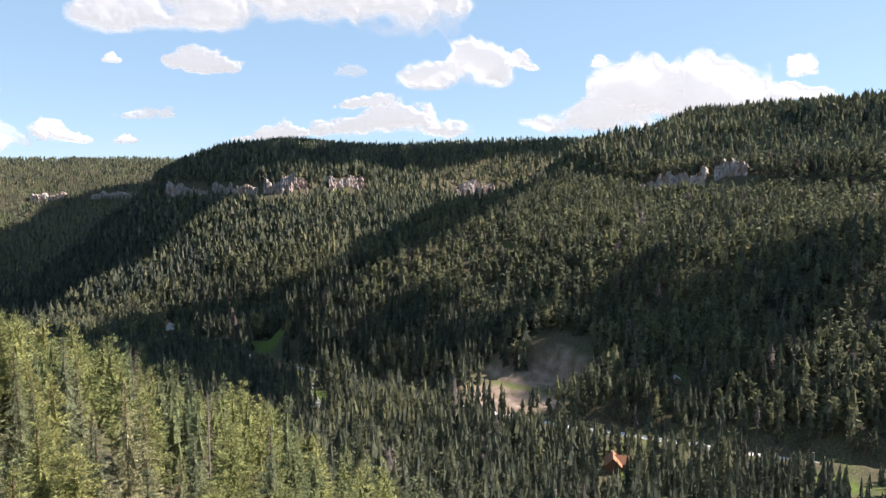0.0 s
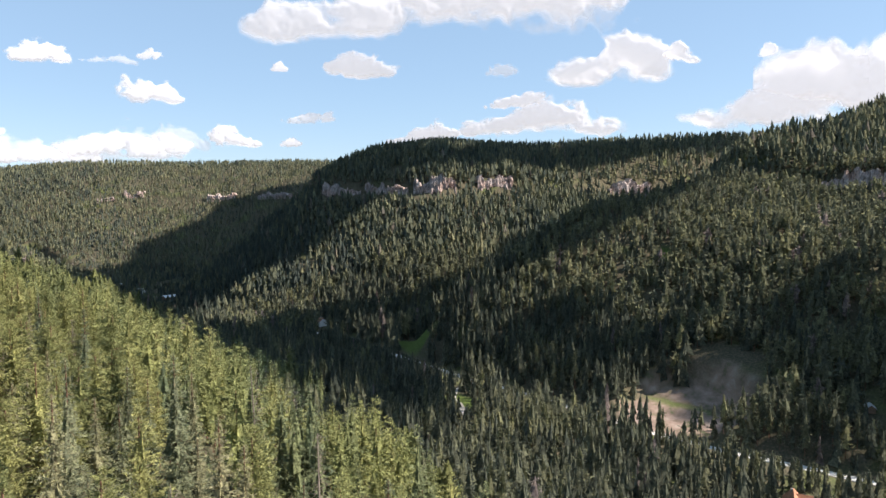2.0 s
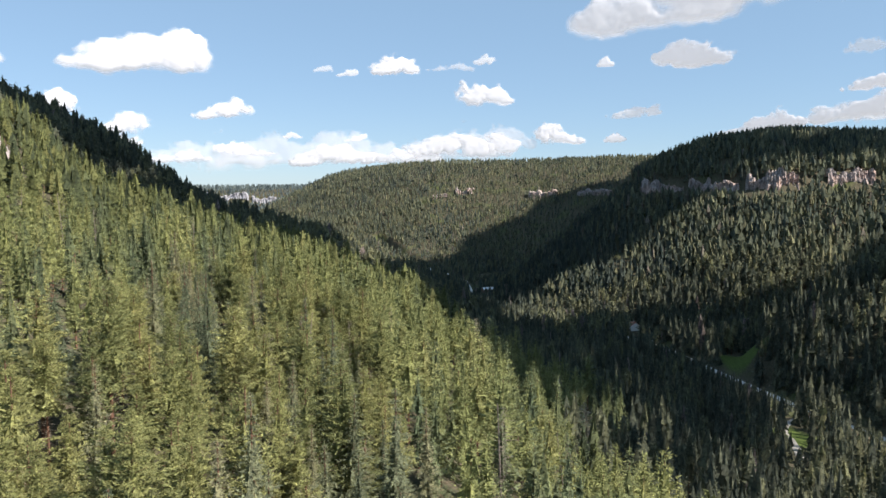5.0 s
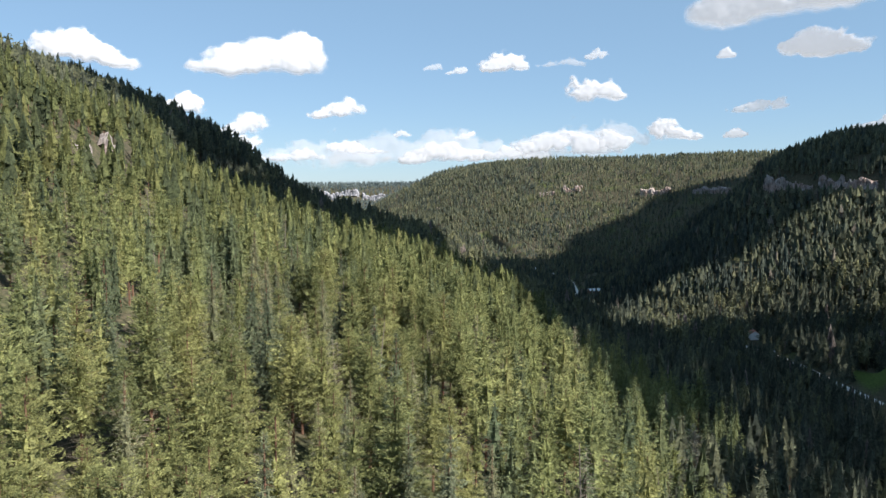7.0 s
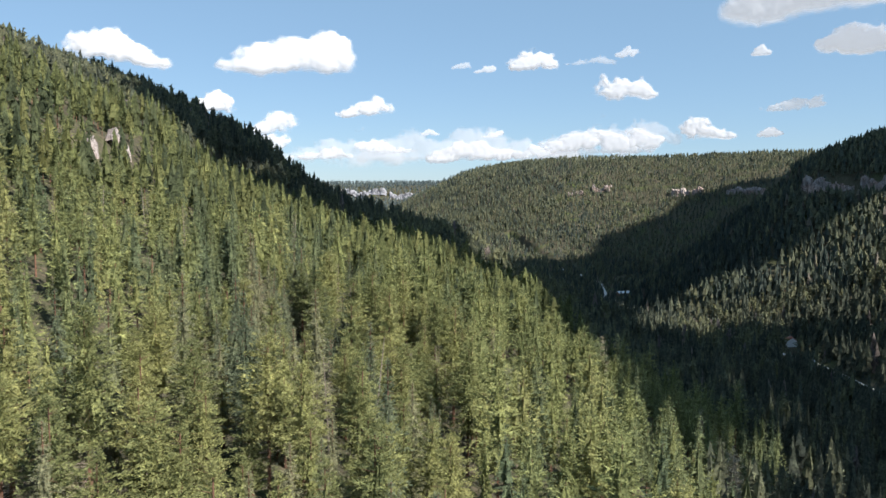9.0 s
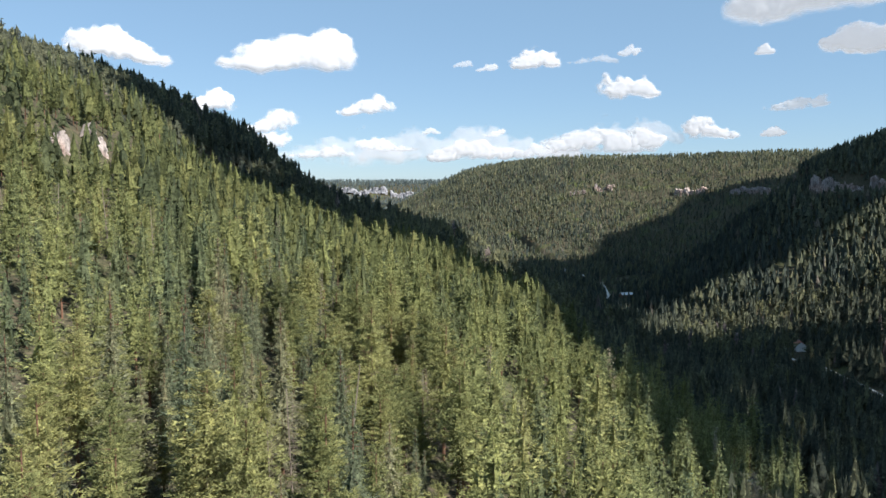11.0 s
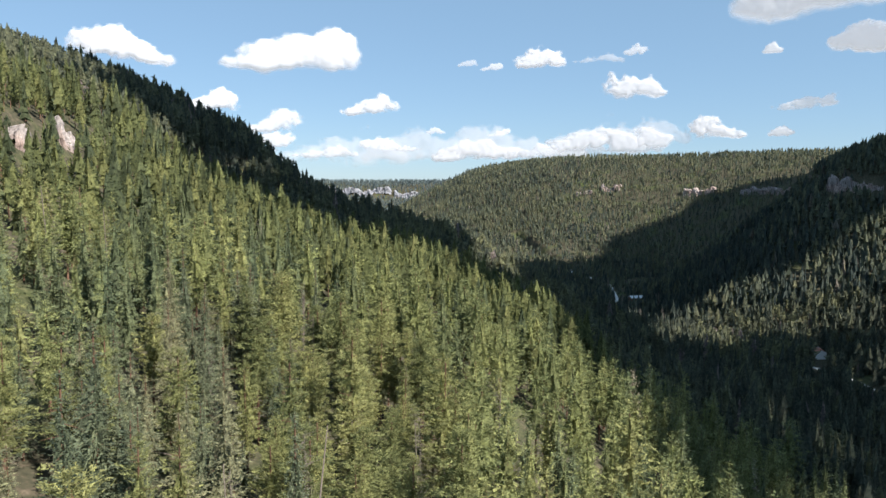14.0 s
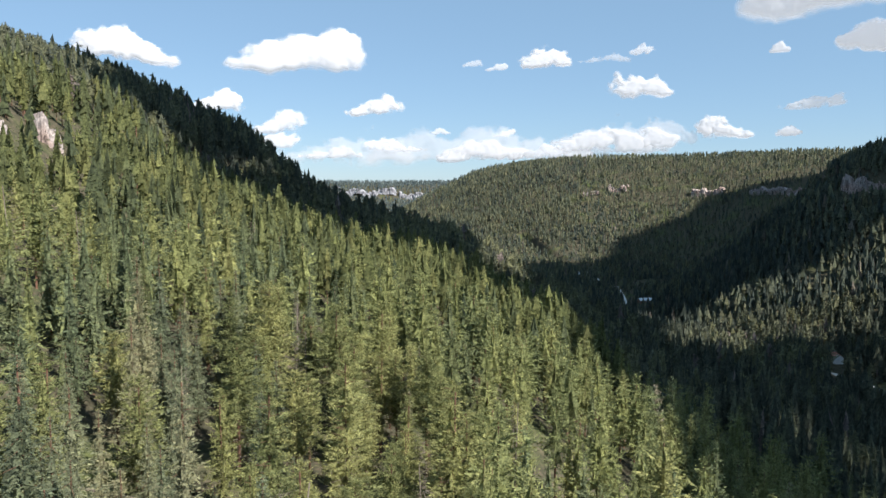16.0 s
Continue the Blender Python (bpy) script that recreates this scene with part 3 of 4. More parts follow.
def woods(name, label, where, makers, seed, leaf):
    """All trees of a stretch as one mesh."""
    r = np.random.default_rng(seed)
    V, I, T = [], [], []
    pick = r.integers(0, 4, px.size)
    for pine in (True, False):
        for k in range(4):
            crown, trunk = makers(r, pine)
            sel = np.nonzero(where & (is_pine == pine) & (pick == k))[0]
            if not len(sel):
                continue
            tri = np.concatenate([crown, trunk])
            idx = np.concatenate([np.zeros(len(crown)), np.ones(len(trunk))])
            c, s = np.cos(turn[sel]), np.sin(turn[sel])
            w = (height[sel] * r.uniform(0.85, 1.2, len(sel)))[:, None, None]
            X, Y = tri[None, :, :, 0], tri[None, :, :, 1]
            out = np.stack([(X * c[:, None, None] - Y * s[:, None, None]) * w + px[sel][:, None, None],
                            (X * s[:, None, None] + Y * c[:, None, None]) * w + py[sel][:, None, None],
                            tri[None, :, :, 2] * height[sel][:, None, None] + pz[sel][:, None, None]], -1)
            V.append(out.reshape(-1, 3))
            I.append(np.tile(idx, len(sel)))
            T.append(np.repeat(tint[sel], len(tri) * 3))
    V = np.concatenate(V)
    me = array_mesh(name, V, np.arange(len(V)).reshape(-1, 3), (leaf, mat_bark), np.concatenate(I), np.concatenate(T))
    return tagged(new(name, me), label, "forest", kind="stuff")


def make_good(r, pine):
    if pine:
        low = r.uniform(0.16, 0.36)
        return np.concatenate([boughs(r, 13, 5, 11, 0.029, 0.58, low, 0.175, 0.6, 0.0, 0.3, 0.72), core(r, 5, 0.08, low)]), np.concatenate([trunk_tris(4, 0.9, 0.012), limb_tris(r, 12, 0.1, 0.5, 0.12, 0.002, 0.0)])
    return np.concatenate([boughs(r, 15, 6, 5, 0.034, 0.65, 0.05, 0.165, 1.0, 0.3, 0.2, 0.55, 0.6), core(r, 5, 0.07, 0.05)]), trunk_tris(3, 0.9, 0.01)[:3]


def make_fair(r, pine):
    if pine:
        return np.concatenate([tiers(r, 4, 5, 0.11, 0.28, 0.7), boughs(r, 9, 4, 3, 0.044, 0.65, 0.24, 0.185, 0.5, 0.0, 0.3, 0.7)]), trunk_tris(3, 0.6, 0.012)[:3]
    return np.concatenate([tiers(r, 6, 5, 0.135, 0.03), boughs(r, 11, 4, 2, 0.038, 0.65, 0.05, 0.175, 0.95, 0.3, 0.2, 0.6, 0.5)]), trunk_tris(3, 0.3, 0.01)[:2]


def make_mid(r, pine):
    if pine:
        return np.concatenate([tiers(r, 3, 5, 0.15, 0.26, 0.95), boughs(r, 6, 4, 1, 0.095, 0.8, 0.28, 0.21, 0.42, 0.0, 0.3, 1.0)]), trunk_tris(3, 0.6, 0.013)[:2]
    return np.concatenate([tiers(r, 5, 6, 0.18, 0.02), boughs(r, 4, 2, 1, 0.075, 0.7, 0.1, 0.18, 1.0, 0.3)]), trunk_tris(3, 0.3, 0.01)[:0]


def make_far(r, pine):
    if pine:
        return np.concatenate([tiers(r, 2, 5, 0.19, 0.2, 0.8), boughs(r, 2, 2, 1, 0.14, 0.8, 0.4, 0.16, 0.5, 0.0, 0.3, 1.0)]), trunk_tris(3, 0.5, 0.014)[:1]
    return tiers(r, 3, 5, 0.18, 0.03), trunk_tris(3, 0.3, 0.01)[:0]


rest = ~single & ~snag
d_good, d_fair = (near < 92) | (seg_dist(px, py, [(-20, 120), (55, 170), (90, 215)]) < 48), (near < 280) | ((px < 420) & (px > -180) & (py < 470) & (py > -180))
woods("forest_near", "dense pine and spruce wood covering the near canyon slope", rest & d_good, make_good, 11, mat_forest)
woods("forest_middle", "pine and spruce wood on the canyon slopes and floor", rest & ~d_good & d_fair & (px > 70), make_fair, 12, mat_slope)
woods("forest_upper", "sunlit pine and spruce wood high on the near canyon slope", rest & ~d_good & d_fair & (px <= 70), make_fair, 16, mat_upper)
d_mid = (np.hypot(px, py + 60) < 880) & (py < 840) & (px < 860)
woods("forest_slope", "sunlit and shaded pine wood on the hills across the canyon", rest & ~d_good & ~d_fair & d_mid, make_mid, 14, mat_slope)
woods("forest_far", "distant pine wood on hills and plateaus", rest & ~d_good & ~d_fair & ~d_mid & (py < 2500), make_far, 13, mat_far_hazed)
# blue of the air before the mesa, put into its needle colour
mat_mesa_hazed = leaf_material("hazed_mesa_needles", [(0.0, (0.085, 0.115, 0.13)), (0.5, (0.11, 0.14, 0.145)), (1.0, (0.15, 0.175, 0.165))], True)
woods("forest_mesa", "spruce wood on the distant mesa, blue haze put into its colour", rest & (py >= 2500), make_far, 15, mat_mesa_hazed)


# ---- rock, road and buildings ----
def part(name, me, parent, label=""):
    ob = new(name, me)
    ob.parent = parent
    return tagged(ob, label)


def rock_material():
    m, n, l, b = material("limestone", 0.92, 0.1)
    co = n.new("ShaderNodeTexCoord").outputs["Object"]
    mp = n.new("ShaderNodeMapping")
    mp.inputs["Scale"].default_value = (1, 1, 0.18)
    l.new(co, mp.inputs[0])
    streak, fine, big = noise_node(n, l, 0.55, 9, mp.outputs[0], 0.65), noise_node(n, l, 1.6, 5, co), noise_node(n, l, 0.05, 3, co)
    base = ramp(n, [(0.34, (0.085, 0.075, 0.073)), (0.44, (0.28, 0.243, 0.232)), (0.56, (0.45, 0.395, 0.37)), (0.68, (0.2, 0.173, 0.166))])
    l.new(streak.outputs[0], base.inputs[0])
    red = ramp(n, [(0.45, (1, 1, 1)), (0.65, (1.0, 0.84, 0.76))])
    l.new(big.outputs[0], red.inputs[0])
    c = mix(n, l, 1.0, base.outputs[0], red.outputs[0], "MULTIPLY")
    c = mix(n, l, 0.4, c, fine.outputs[0], "OVERLAY")
    l.new(c, b.inputs["Base Color"])
    bp = n.new("ShaderNodeBump")
    bp.inputs["Strength"].default_value, bp.inputs["Distance"].default_value = 1.0, 1.2
    l.new(streak.outputs[0], bp.inputs["Height"])
    l.new(bp.outputs[0], b.inputs["Normal"])
    return m


mat_rock = rock_material()
# limestone of the far mesa, its bluish haze painted into the colour
mat_hazed_rock = plain("hazed_mesa_rock", (0.3, 0.3, 0.325), 0.92, 0.04, 0.5, 0.4)


def along(line, step):
    """Points at even steps on a line, with the way along it."""
    P = np.array(line, float)
    d = np.concatenate([[0], np.cumsum(np.hypot(*np.diff(P, axis=0).T))])
    t = np.linspace(0, d[-1], max(2, round(d[-1] / step) + 1))
    q = np.stack([np.interp(t, d, P[:, 0]), np.interp(t, d, P[:, 1])], 1)
    w = np.gradient(q, axis=0)
    return q, w / (np.linalg.norm(w, axis=1, keepdims=True) + 1e-9), t


def cliff(line, high, relief, seed):
    """A rock face with flutes, ledges and a ragged top, closed behind."""
    q, w, t = along(line, high / 40)
    nrm = np.stack([w[:, 1], -w[:, 0]], 1)
    low_side = land(q[:, 0] + nrm[:, 0] * 12, q[:, 1] + nrm[:, 1] * 12) > land(q[:, 0] - nrm[:, 0] * 12, q[:, 1] - nrm[:, 1] * 12)
    nrm = -nrm if low_side.mean() > 0.5 else nrm
    rows = 18
    taper = np.clip(np.minimum(t, t[-1] - t) / (high * 0.2), 0, 1) ** 0.35
    rag = 0.45 if high > 40 else 1.0
    top = high * (0.55 + 0.45 * taper) * (0.7 + 0.2 * (1 - rag) + rag * 0.5 * fbm(t, t * 0, high * 0.7, 5, seed) + rag * 0.22 * np.round(3 * fbm(t, t * 0 + 9, high * 0.3, 2, seed + 3)) / 2)
    base = land(q[:, 0], q[:, 1])
    V = []
    for k in range(rows):
        f = k / (rows - 1)
        z = base - high * 0.25 + (top + high * 0.25) * f
        flute = 1 - np.abs(fbm(t + 40 * seed, z * 0.1, high * 0.12, 4, seed + 2)) * 3.8
        ledge = 0.8 * fbm(t * 0.6, z, high * 0.16, 4, seed + 5)
        block = np.round(fbm(t, z * 0.35, high * 0.22, 2, seed + 8) * 4) / 3
        flute = 0.6 * flute + block
        out = relief * (0.55 * flute + 0.5 * ledge + 0.5 * (1 - f)) * (0.3 + 0.7 * taper)
        V.append(np.column_stack([q + nrm * out[:, None], z]))
    for f in (1.0, 0.0):
        back = q - nrm * relief * 2.6
        V.append(np.column_stack([back, (base + top - 1.0) if f else base - high * 0.25]))
    n = len(q)
    V = np.concatenate(V)
    idx = np.arange(len(V)).reshape(-1, n)
    F = np.stack([idx[:-1, :-1].ravel(), idx[:-1, 1:].ravel(), idx[1:, 1:].ravel(), idx[1:, :-1].ravel()], 1)
    return V, F


for i, (line, high, relief, label) in enumerate(CLIFFS):
    v, f = cliff(line, high, relief, 60 + i)
    o = v.mean(0)
    ob = new("cliff", array_mesh("cliff", v - o, f, (mat_hazed_rock if "mesa" in label else mat_rock,)))
    ob.location = o
    tagged(ob, label, "cliff", kind="structure")

mat_road = plain("road_surface", (0.55, 0.53, 0.49), 0.9, 0.25, 0.2, 0.2)
mat_gravel = plain("pale_gravel", (0.38, 0.35, 0.31), 0.95, 0.6, 0.25, 0.4)


def ribbon(name, line, wide, mat, label, category):
    """A road: a slightly crowned strip with edges let into the ground."""
    q, w, t = along(line, 6.0)
    for i in range(3):
        q[1:-1] = (q[:-2] + q[1:-1] * 2 + q[2:]) / 4
    w = np.gradient(q, axis=0)
    w /= np.linalg.norm(w, axis=1, keepdims=True)
    nrm = np.stack([w[:, 1], -w[:, 0]], 1)
    zc = land(q[:, 0], q[:, 1])
    V = []
    for s_, up in ((-0.56, -0.5), (-0.5, 0.22), (0.0, 0.34), (0.5, 0.22), (0.56, -0.5)):
        e = q + nrm * wide * s_
        V.append(np.column_stack([e, np.maximum(zc, land(e[:, 0], e[:, 1])) + up]))
    n = len(q)
    idx = np.arange(5 * n).reshape(5, n)
    F = np.stack([idx[:-1, :-1].ravel(), idx[1:, :-1].ravel(), idx[1:, 1:].ravel(), idx[:-1, 1:].ravel()], 1)
    return tagged(new(name, array_mesh(name, np.concatenate(V), F, (mat,), smooth=False)), label, category, kind="structure")


ribbon("road", ROAD, 6.8, mat_road, "pale two-lane road winding along the canyon floor", "road")
ribbon("driveway", DRIVE, 4.5, mat_gravel, "pale gravel driveway leaving the canyon road", "road")


def boxes(*sizes):
    """One bmesh of bevelled boxes given as x0, x1, y0, y1, z0, z1."""
    b = bmesh.new()
    for x0, x1, y0, y1, z0, z1 in sizes:
        r = bmesh.ops.create_cube(b, size=1)
        for v in r["verts"]:
            v.co = Vector((x0 + (v.co.x + 0.5) * (x1 - x0), y0 + (v.co.y + 0.5) * (y1 - y0), z0 + (v.co.z + 0.5) * (z1 - z0)))
    return b


def bm_part(name, b, mat, parent, label="", bevel=0.0):
    if bevel:
        bmesh.ops.bevel(b, geom=b.edges[:], offset=bevel, segments=1, affect="EDGES")
    me = bpy.data.meshes.new(name)
    b.to_mesh(me)
    b.free()
    me.materials.append(mat)
    return part(name, me, parent, label)


def gable_walls(w, d, h, r):
    """Four walls with pointed ends along x."""
    b = bmesh.new()
    prof = [(-d / 2, -0.6), (d / 2, -0.6), (d / 2, h), (0, h + r), (-d / 2, h)]
    ends = [[b.verts.new((x, y, z)) for y, z in prof] for x in (-w / 2, w / 2)]
    b.faces.new(ends[0][::-1])
    b.faces.new(ends[1])
    for i in range(5):
        j = (i + 1) % 5
        b.faces.new((ends[0][i], ends[0][j], ends[1][j], ends[1][i]))
    return b


def roof_slab(w, d, h, r, side, over=0.6, thick=0.25):
    b = bmesh.new()
    k = over * r / (d / 2)
    rim = [(0.0, h + r + 0.06), (side * (d / 2 + over), h - k + 0.06)]
    lo = [[b.verts.new((x, y, z)) for y, z in rim] for x in (-w / 2 - over, w / 2 + over)]
    hi = [[b.verts.new((x, y, z + thick)) for y, z in rim] for x in (-w / 2 - over, w / 2 + over)]
    quads = [(lo[0][0], lo[0][1], lo[1][1], lo[1][0]), (hi[0][0], hi[1][0], hi[1][1], hi[0][1]),
             (lo[0][0], hi[0][0], hi[0][1], lo[0][1]), (lo[1][0], lo[1][1], hi[1][1], hi[1][0]),
             (lo[0][1], hi[0][1], hi[1][1], lo[1][1]), (lo[0][0], lo[1][0], hi[1][0], hi[0][0])]
    for f in quads:
        b.faces.new(f)
    bmesh.ops.recalc_face_normals(b, faces=b.faces[:])
    return b


mat_glass = plain("window_glass", (0.05, 0.06, 0.07), 0.12, 2.0, 0.2, 0.02, 0.6)
mat_trim = plain("white_trim", (0.7, 0.68, 0.63), 0.7, 2.0, 0.12)
mat_door = plain("door_wood", (0.16, 0.09, 0.05), 0.7, 3.0, 0.3)
mat_stone = plain("chimney_stone", (0.3, 0.27, 0.24), 0.9, 2.0, 0.35, 0.4)


def house(name, at, spin, w, d, h, r, wall_mat, roof_mat, label, wing=0.0, chimney=True):
    base = tagged(new(name), label, "house")
    base.matrix_basis = pose(at[0], at[1], float(land(at[0], at[1])), 0, 0, spin)
    wall = bm_part("wall", gable_walls(w, d, h, r), wall_mat, base)
    for s_ in (-1, 1):
        bm_part("roof", roof_slab(w, d, h, r, s_), roof_mat, base, "sloping roof plane with overhanging eave")
    if wing:
        ww = bm_part("wing_wall", gable_walls(wing, d * 0.62, h, r * 0.85), wall_mat, base, "cross-gabled wing")
        ww.matrix_basis = pose(w * 0.12, -d * 0.45, 0, 0, 0, 90)
        for s_ in (-1, 1):
            ro = bm_part("roof", roof_slab(wing, d * 0.62, h, r * 0.85, s_), roof_mat, base, "cross-gable roof plane")
            ro.matrix_basis = pose(w * 0.12, -d * 0.45, 0, 0, 0, 90)
    n = max(2, int(w / 3.2))
    for side in (-1, 1):
        for i in range(n):
            x = (i + 0.5) / n * w - w / 2
            if wing and side < 0 and abs(x - w * 0.12) < d * 0.36:
                continue
            y = side * (d / 2 + 0.03)
            if side < 0 and i == 0:
                bm_part("door", boxes((x - 0.5, x + 0.5, y - 0.05, y + 0.05, 0, 2.05)), mat_door, base, "plain wooden door")
                continue
            fr = bm_part("window", boxes((x - 0.7, x + 0.7, y - 0.05, y + 0.05, 0.9, 1.0), (x - 0.7, x + 0.7, y - 0.05, y + 0.05, 2.1, 2.2),
                                         (x - 0.7, x - 0.6, y - 0.05, y + 0.05, 1.0, 2.1), (x + 0.6, x + 0.7, y - 0.05, y + 0.05, 1.0, 2.1)), mat_trim, base)
            bm_part("pane", boxes((x - 0.6, x + 0.6, y - 0.02, y + 0.02, 1.0, 2.1)), mat_glass, fr)
    if chimney:
        bm_part("chimney", boxes((w * 0.25, w * 0.25 + 0.9, 0.4, 1.3, h * 0.5, h + r + 1.1)), mat_stone, base, "stone chimney", 0.04)
    return base


mat_log = plain("log_wall", (0.17, 0.09, 0.055), 0.8, 1.2, 0.35, 0.3)
mat_red = plain("orange_red_roof", (0.31, 0.15, 0.09), 0.75, 1.0, 0.3, 0.3)
mat_white = plain("white_siding", (0.75, 0.73, 0.7), 0.7, 1.0, 0.1)
mat_tin = plain("grey_tin_roof", (0.55, 0.56, 0.56), 0.45, 0.8, 0.15, 0.15, 0.5, 0.3)
mat_brown = plain("brown_siding", (0.2, 0.13, 0.09), 0.8, 1.0, 0.3)
mat_rust = plain("brick_red_roof", (0.36, 0.14, 0.1), 0.8, 1.0, 0.3)
house("log_house", (307, 41), 28, 13, 9, 4.2, 4.4, mat_log, mat_red, "dark log house with a bright orange-red cross-gabled roof", 9.0)
house("white_house", (368, 647), 75, 12, 9, 6.0, 3.2, mat_white, mat_rust, "tall white house with a red roof among dark spruces")
house("cabin", (342, 562), 40, 9, 6, 3.0, 2.0, mat_white, mat_tin, "small white cabin with a pale roof among dark spruces", 0.0, False)
house("lodge", (286, 985), 10, 19, 10, 3.6, 2.6, mat_brown, mat_tin, "long low lodge with a pale grey metal roof", 0.0)
house("cabin", (283, 1366), 15, 12, 8, 3.2, 2.4, mat_brown, mat_tin, "small far-off cabin with a pale metal roof")
house("cabin", (262, 1330), -20, 9, 6, 3.0, 2.2, mat_white, mat_tin, "small far-off white cabin beside the river woods", 0.0, False)
house("shed", (440, 58), 30, 7, 5, 2.6, 1.8, mat_brown, mat_tin, "small shed with a grey metal roof below the hill", 0.0, False)
house("garage", (375, 15), 62, 5, 4, 2.6, 1.2, mat_white, mat_tin, "small white garage beside the canyon road", 0.0, False)

# street lamp by the road
lamp = tagged(new("street_lamp"), "tall grey metal street lamp beside the canyon road", "street lamp")
lx, ly = 399.0, -43.0
lamp.location = (lx, ly, float(land(lx, ly)))
mat_pole = plain("galvanised_pole", (0.45, 0.45, 0.44), 0.5, 3.0, 0.15, 0.1, 0.5, 0.4)


def tube(name, pts, rads, mat, parent, label="", sides=8):
    """A tapered tube through the points."""
    P = [Vector(p) for p in pts]
    V, F = [], []
    for i, p in enumerate(P):
        d = (P[min(i + 1, len(P) - 1)] - P[max(i - 1, 0)]).normalized()
        a = d.orthogonal().normalized()
        c = d.cross(a)
        V += [p + (a * math.cos(k * 2 * math.pi / sides) + c * math.sin(k * 2 * math.pi / sides)) * rads[i] for k in range(sides)]
    for i in range(len(P) - 1):
        for k in range(sides):
            F.append((i * sides + k, i * sides + (k + 1) % sides, (i + 1) * sides + (k + 1) % sides, (i + 1) * sides + k))
    me = bpy.data.meshes.new(name)
    me.from_pydata([v[:] for v in V], [], F)
    me.materials.append(mat)
    return part(name, me, parent, label)


tube("pole", [(0, 0, -0.5), (0, 0, 4), (0, 0, 8.6)], [0.13, 0.11, 0.08], mat_pole, lamp)
tube("arm", [(0, 0, 8.5), (-0.6, 0.1, 8.9), (-1.7, 0.2, 9.0)], [0.05, 0.05, 0.045], mat_pole, lamp)
bm_part("head", boxes((-2.4, -1.6, 0.0, 0.4, 8.92, 9.12)), mat_trim, lamp, "flat lamp head", 0.04)

# fallen trunks in the clearing on the near slope
for x, y, spin, ln in ((-33, 97, 75, 11), (-45, 93, 20, 9), (-28, 86, 130, 8), (-20, 139, 55, 9)):
    log = tagged(new("fallen_log"), "bleached fallen pine trunk lying in a forest gap", "log", "fallen trunks")
    c_, s_ = math.cos(radians(spin)), math.sin(radians(spin))
    ends = [(k * ln / 2 * c_, k * ln / 2 * s_) for k in (-1, 0, 1)]
    zs = [float(land(x + a, y + b)) for a, b in ends]
    log.location = (x, y, zs[1])
    tube("trunk", [(a, b, z - zs[1] + 0.22) for (a, b), z in zip(ends, zs)], [0.26, 0.22, 0.13], mat_dead, log, sides=7)


# ---- clouds ----
def cloud_material(name, glow):
    """White vapour that thins out towards its rim, by the thickness kept in the mesh."""
    m = bpy.data.materials.new(name)
    m.use_nodes = True
    n, l = m.node_tree.nodes, m.node_tree.links
    n.remove(n["Principled BSDF"])
    a = n.new("ShaderNodeAttribute")
    a.attribute_name = "tint"
    d, t, e = n.new("ShaderNodeBsdfDiffuse"), n.new("ShaderNodeBsdfTranslucent"), n.new("ShaderNodeMixShader")
    d.inputs[0].default_value = t.inputs[0].default_value = (0.53, 0.535, 0.555, 1)
    e.inputs[0].default_value = 0.45
    l.new(d.outputs[0], e.inputs[1])
    l.new(t.outputs[0], e.inputs[2])
    # added glow, in place of sunlight scattered about inside the cloud
    if glow:
        em, sm = n.new("ShaderNodeEmission"), n.new("ShaderNodeAddShader")
        em.inputs[0].default_value, em.inputs[1].default_value = (0.97, 0.98, 1.0, 1), glow
        l.new(e.outputs[0], sm.inputs[0])
        l.new(em.outputs[0], sm.inputs[1])
        e = sm
    c, g = n.new("ShaderNodeBsdfTransparent"), n.new("ShaderNodeMixShader")
    l.new(a.outputs["Fac"], g.inputs[0])
    l.new(c.outputs[0], g.inputs[1])
    l.new(e.outputs[0], g.inputs[2])
    l.new(g.outputs[0], n["Material Output"].inputs[0])
    return m


mat_cloud = cloud_material("far_cloud_vapour", 0.2)
mat_overhead = cloud_material("cloud_vapour", 0.0)
bm = bmesh.new()
bmesh.ops.create_icosphere(bm, subdivisions=2, radius=1)
ICO_V = np.array([v.co[:] for v in bm.verts])
ICO_F = np.array([[v.index for v in f.verts] for f in bm.faces])
bm.free()


def puffs(r, centres, radii, squash=0.8):
    """Lumpy balls at the centres, as one set of corners and faces."""
    V, F = [], []
    for i, (c, q) in enumerate(zip(centres, radii)):
        k = r.normal(size=(5, 3)) * 2.2
        lump = 1 + 0.09 * np.sin(ICO_V @ k.T + r.random(5) * 6).sum(1)
        V.append(ICO_V * lump[:, None] * q * np.array([1, 1, squash]) + c)
        F.append(ICO_F + i * len(ICO_V))
    return np.concatenate(V), np.concatenate(F)


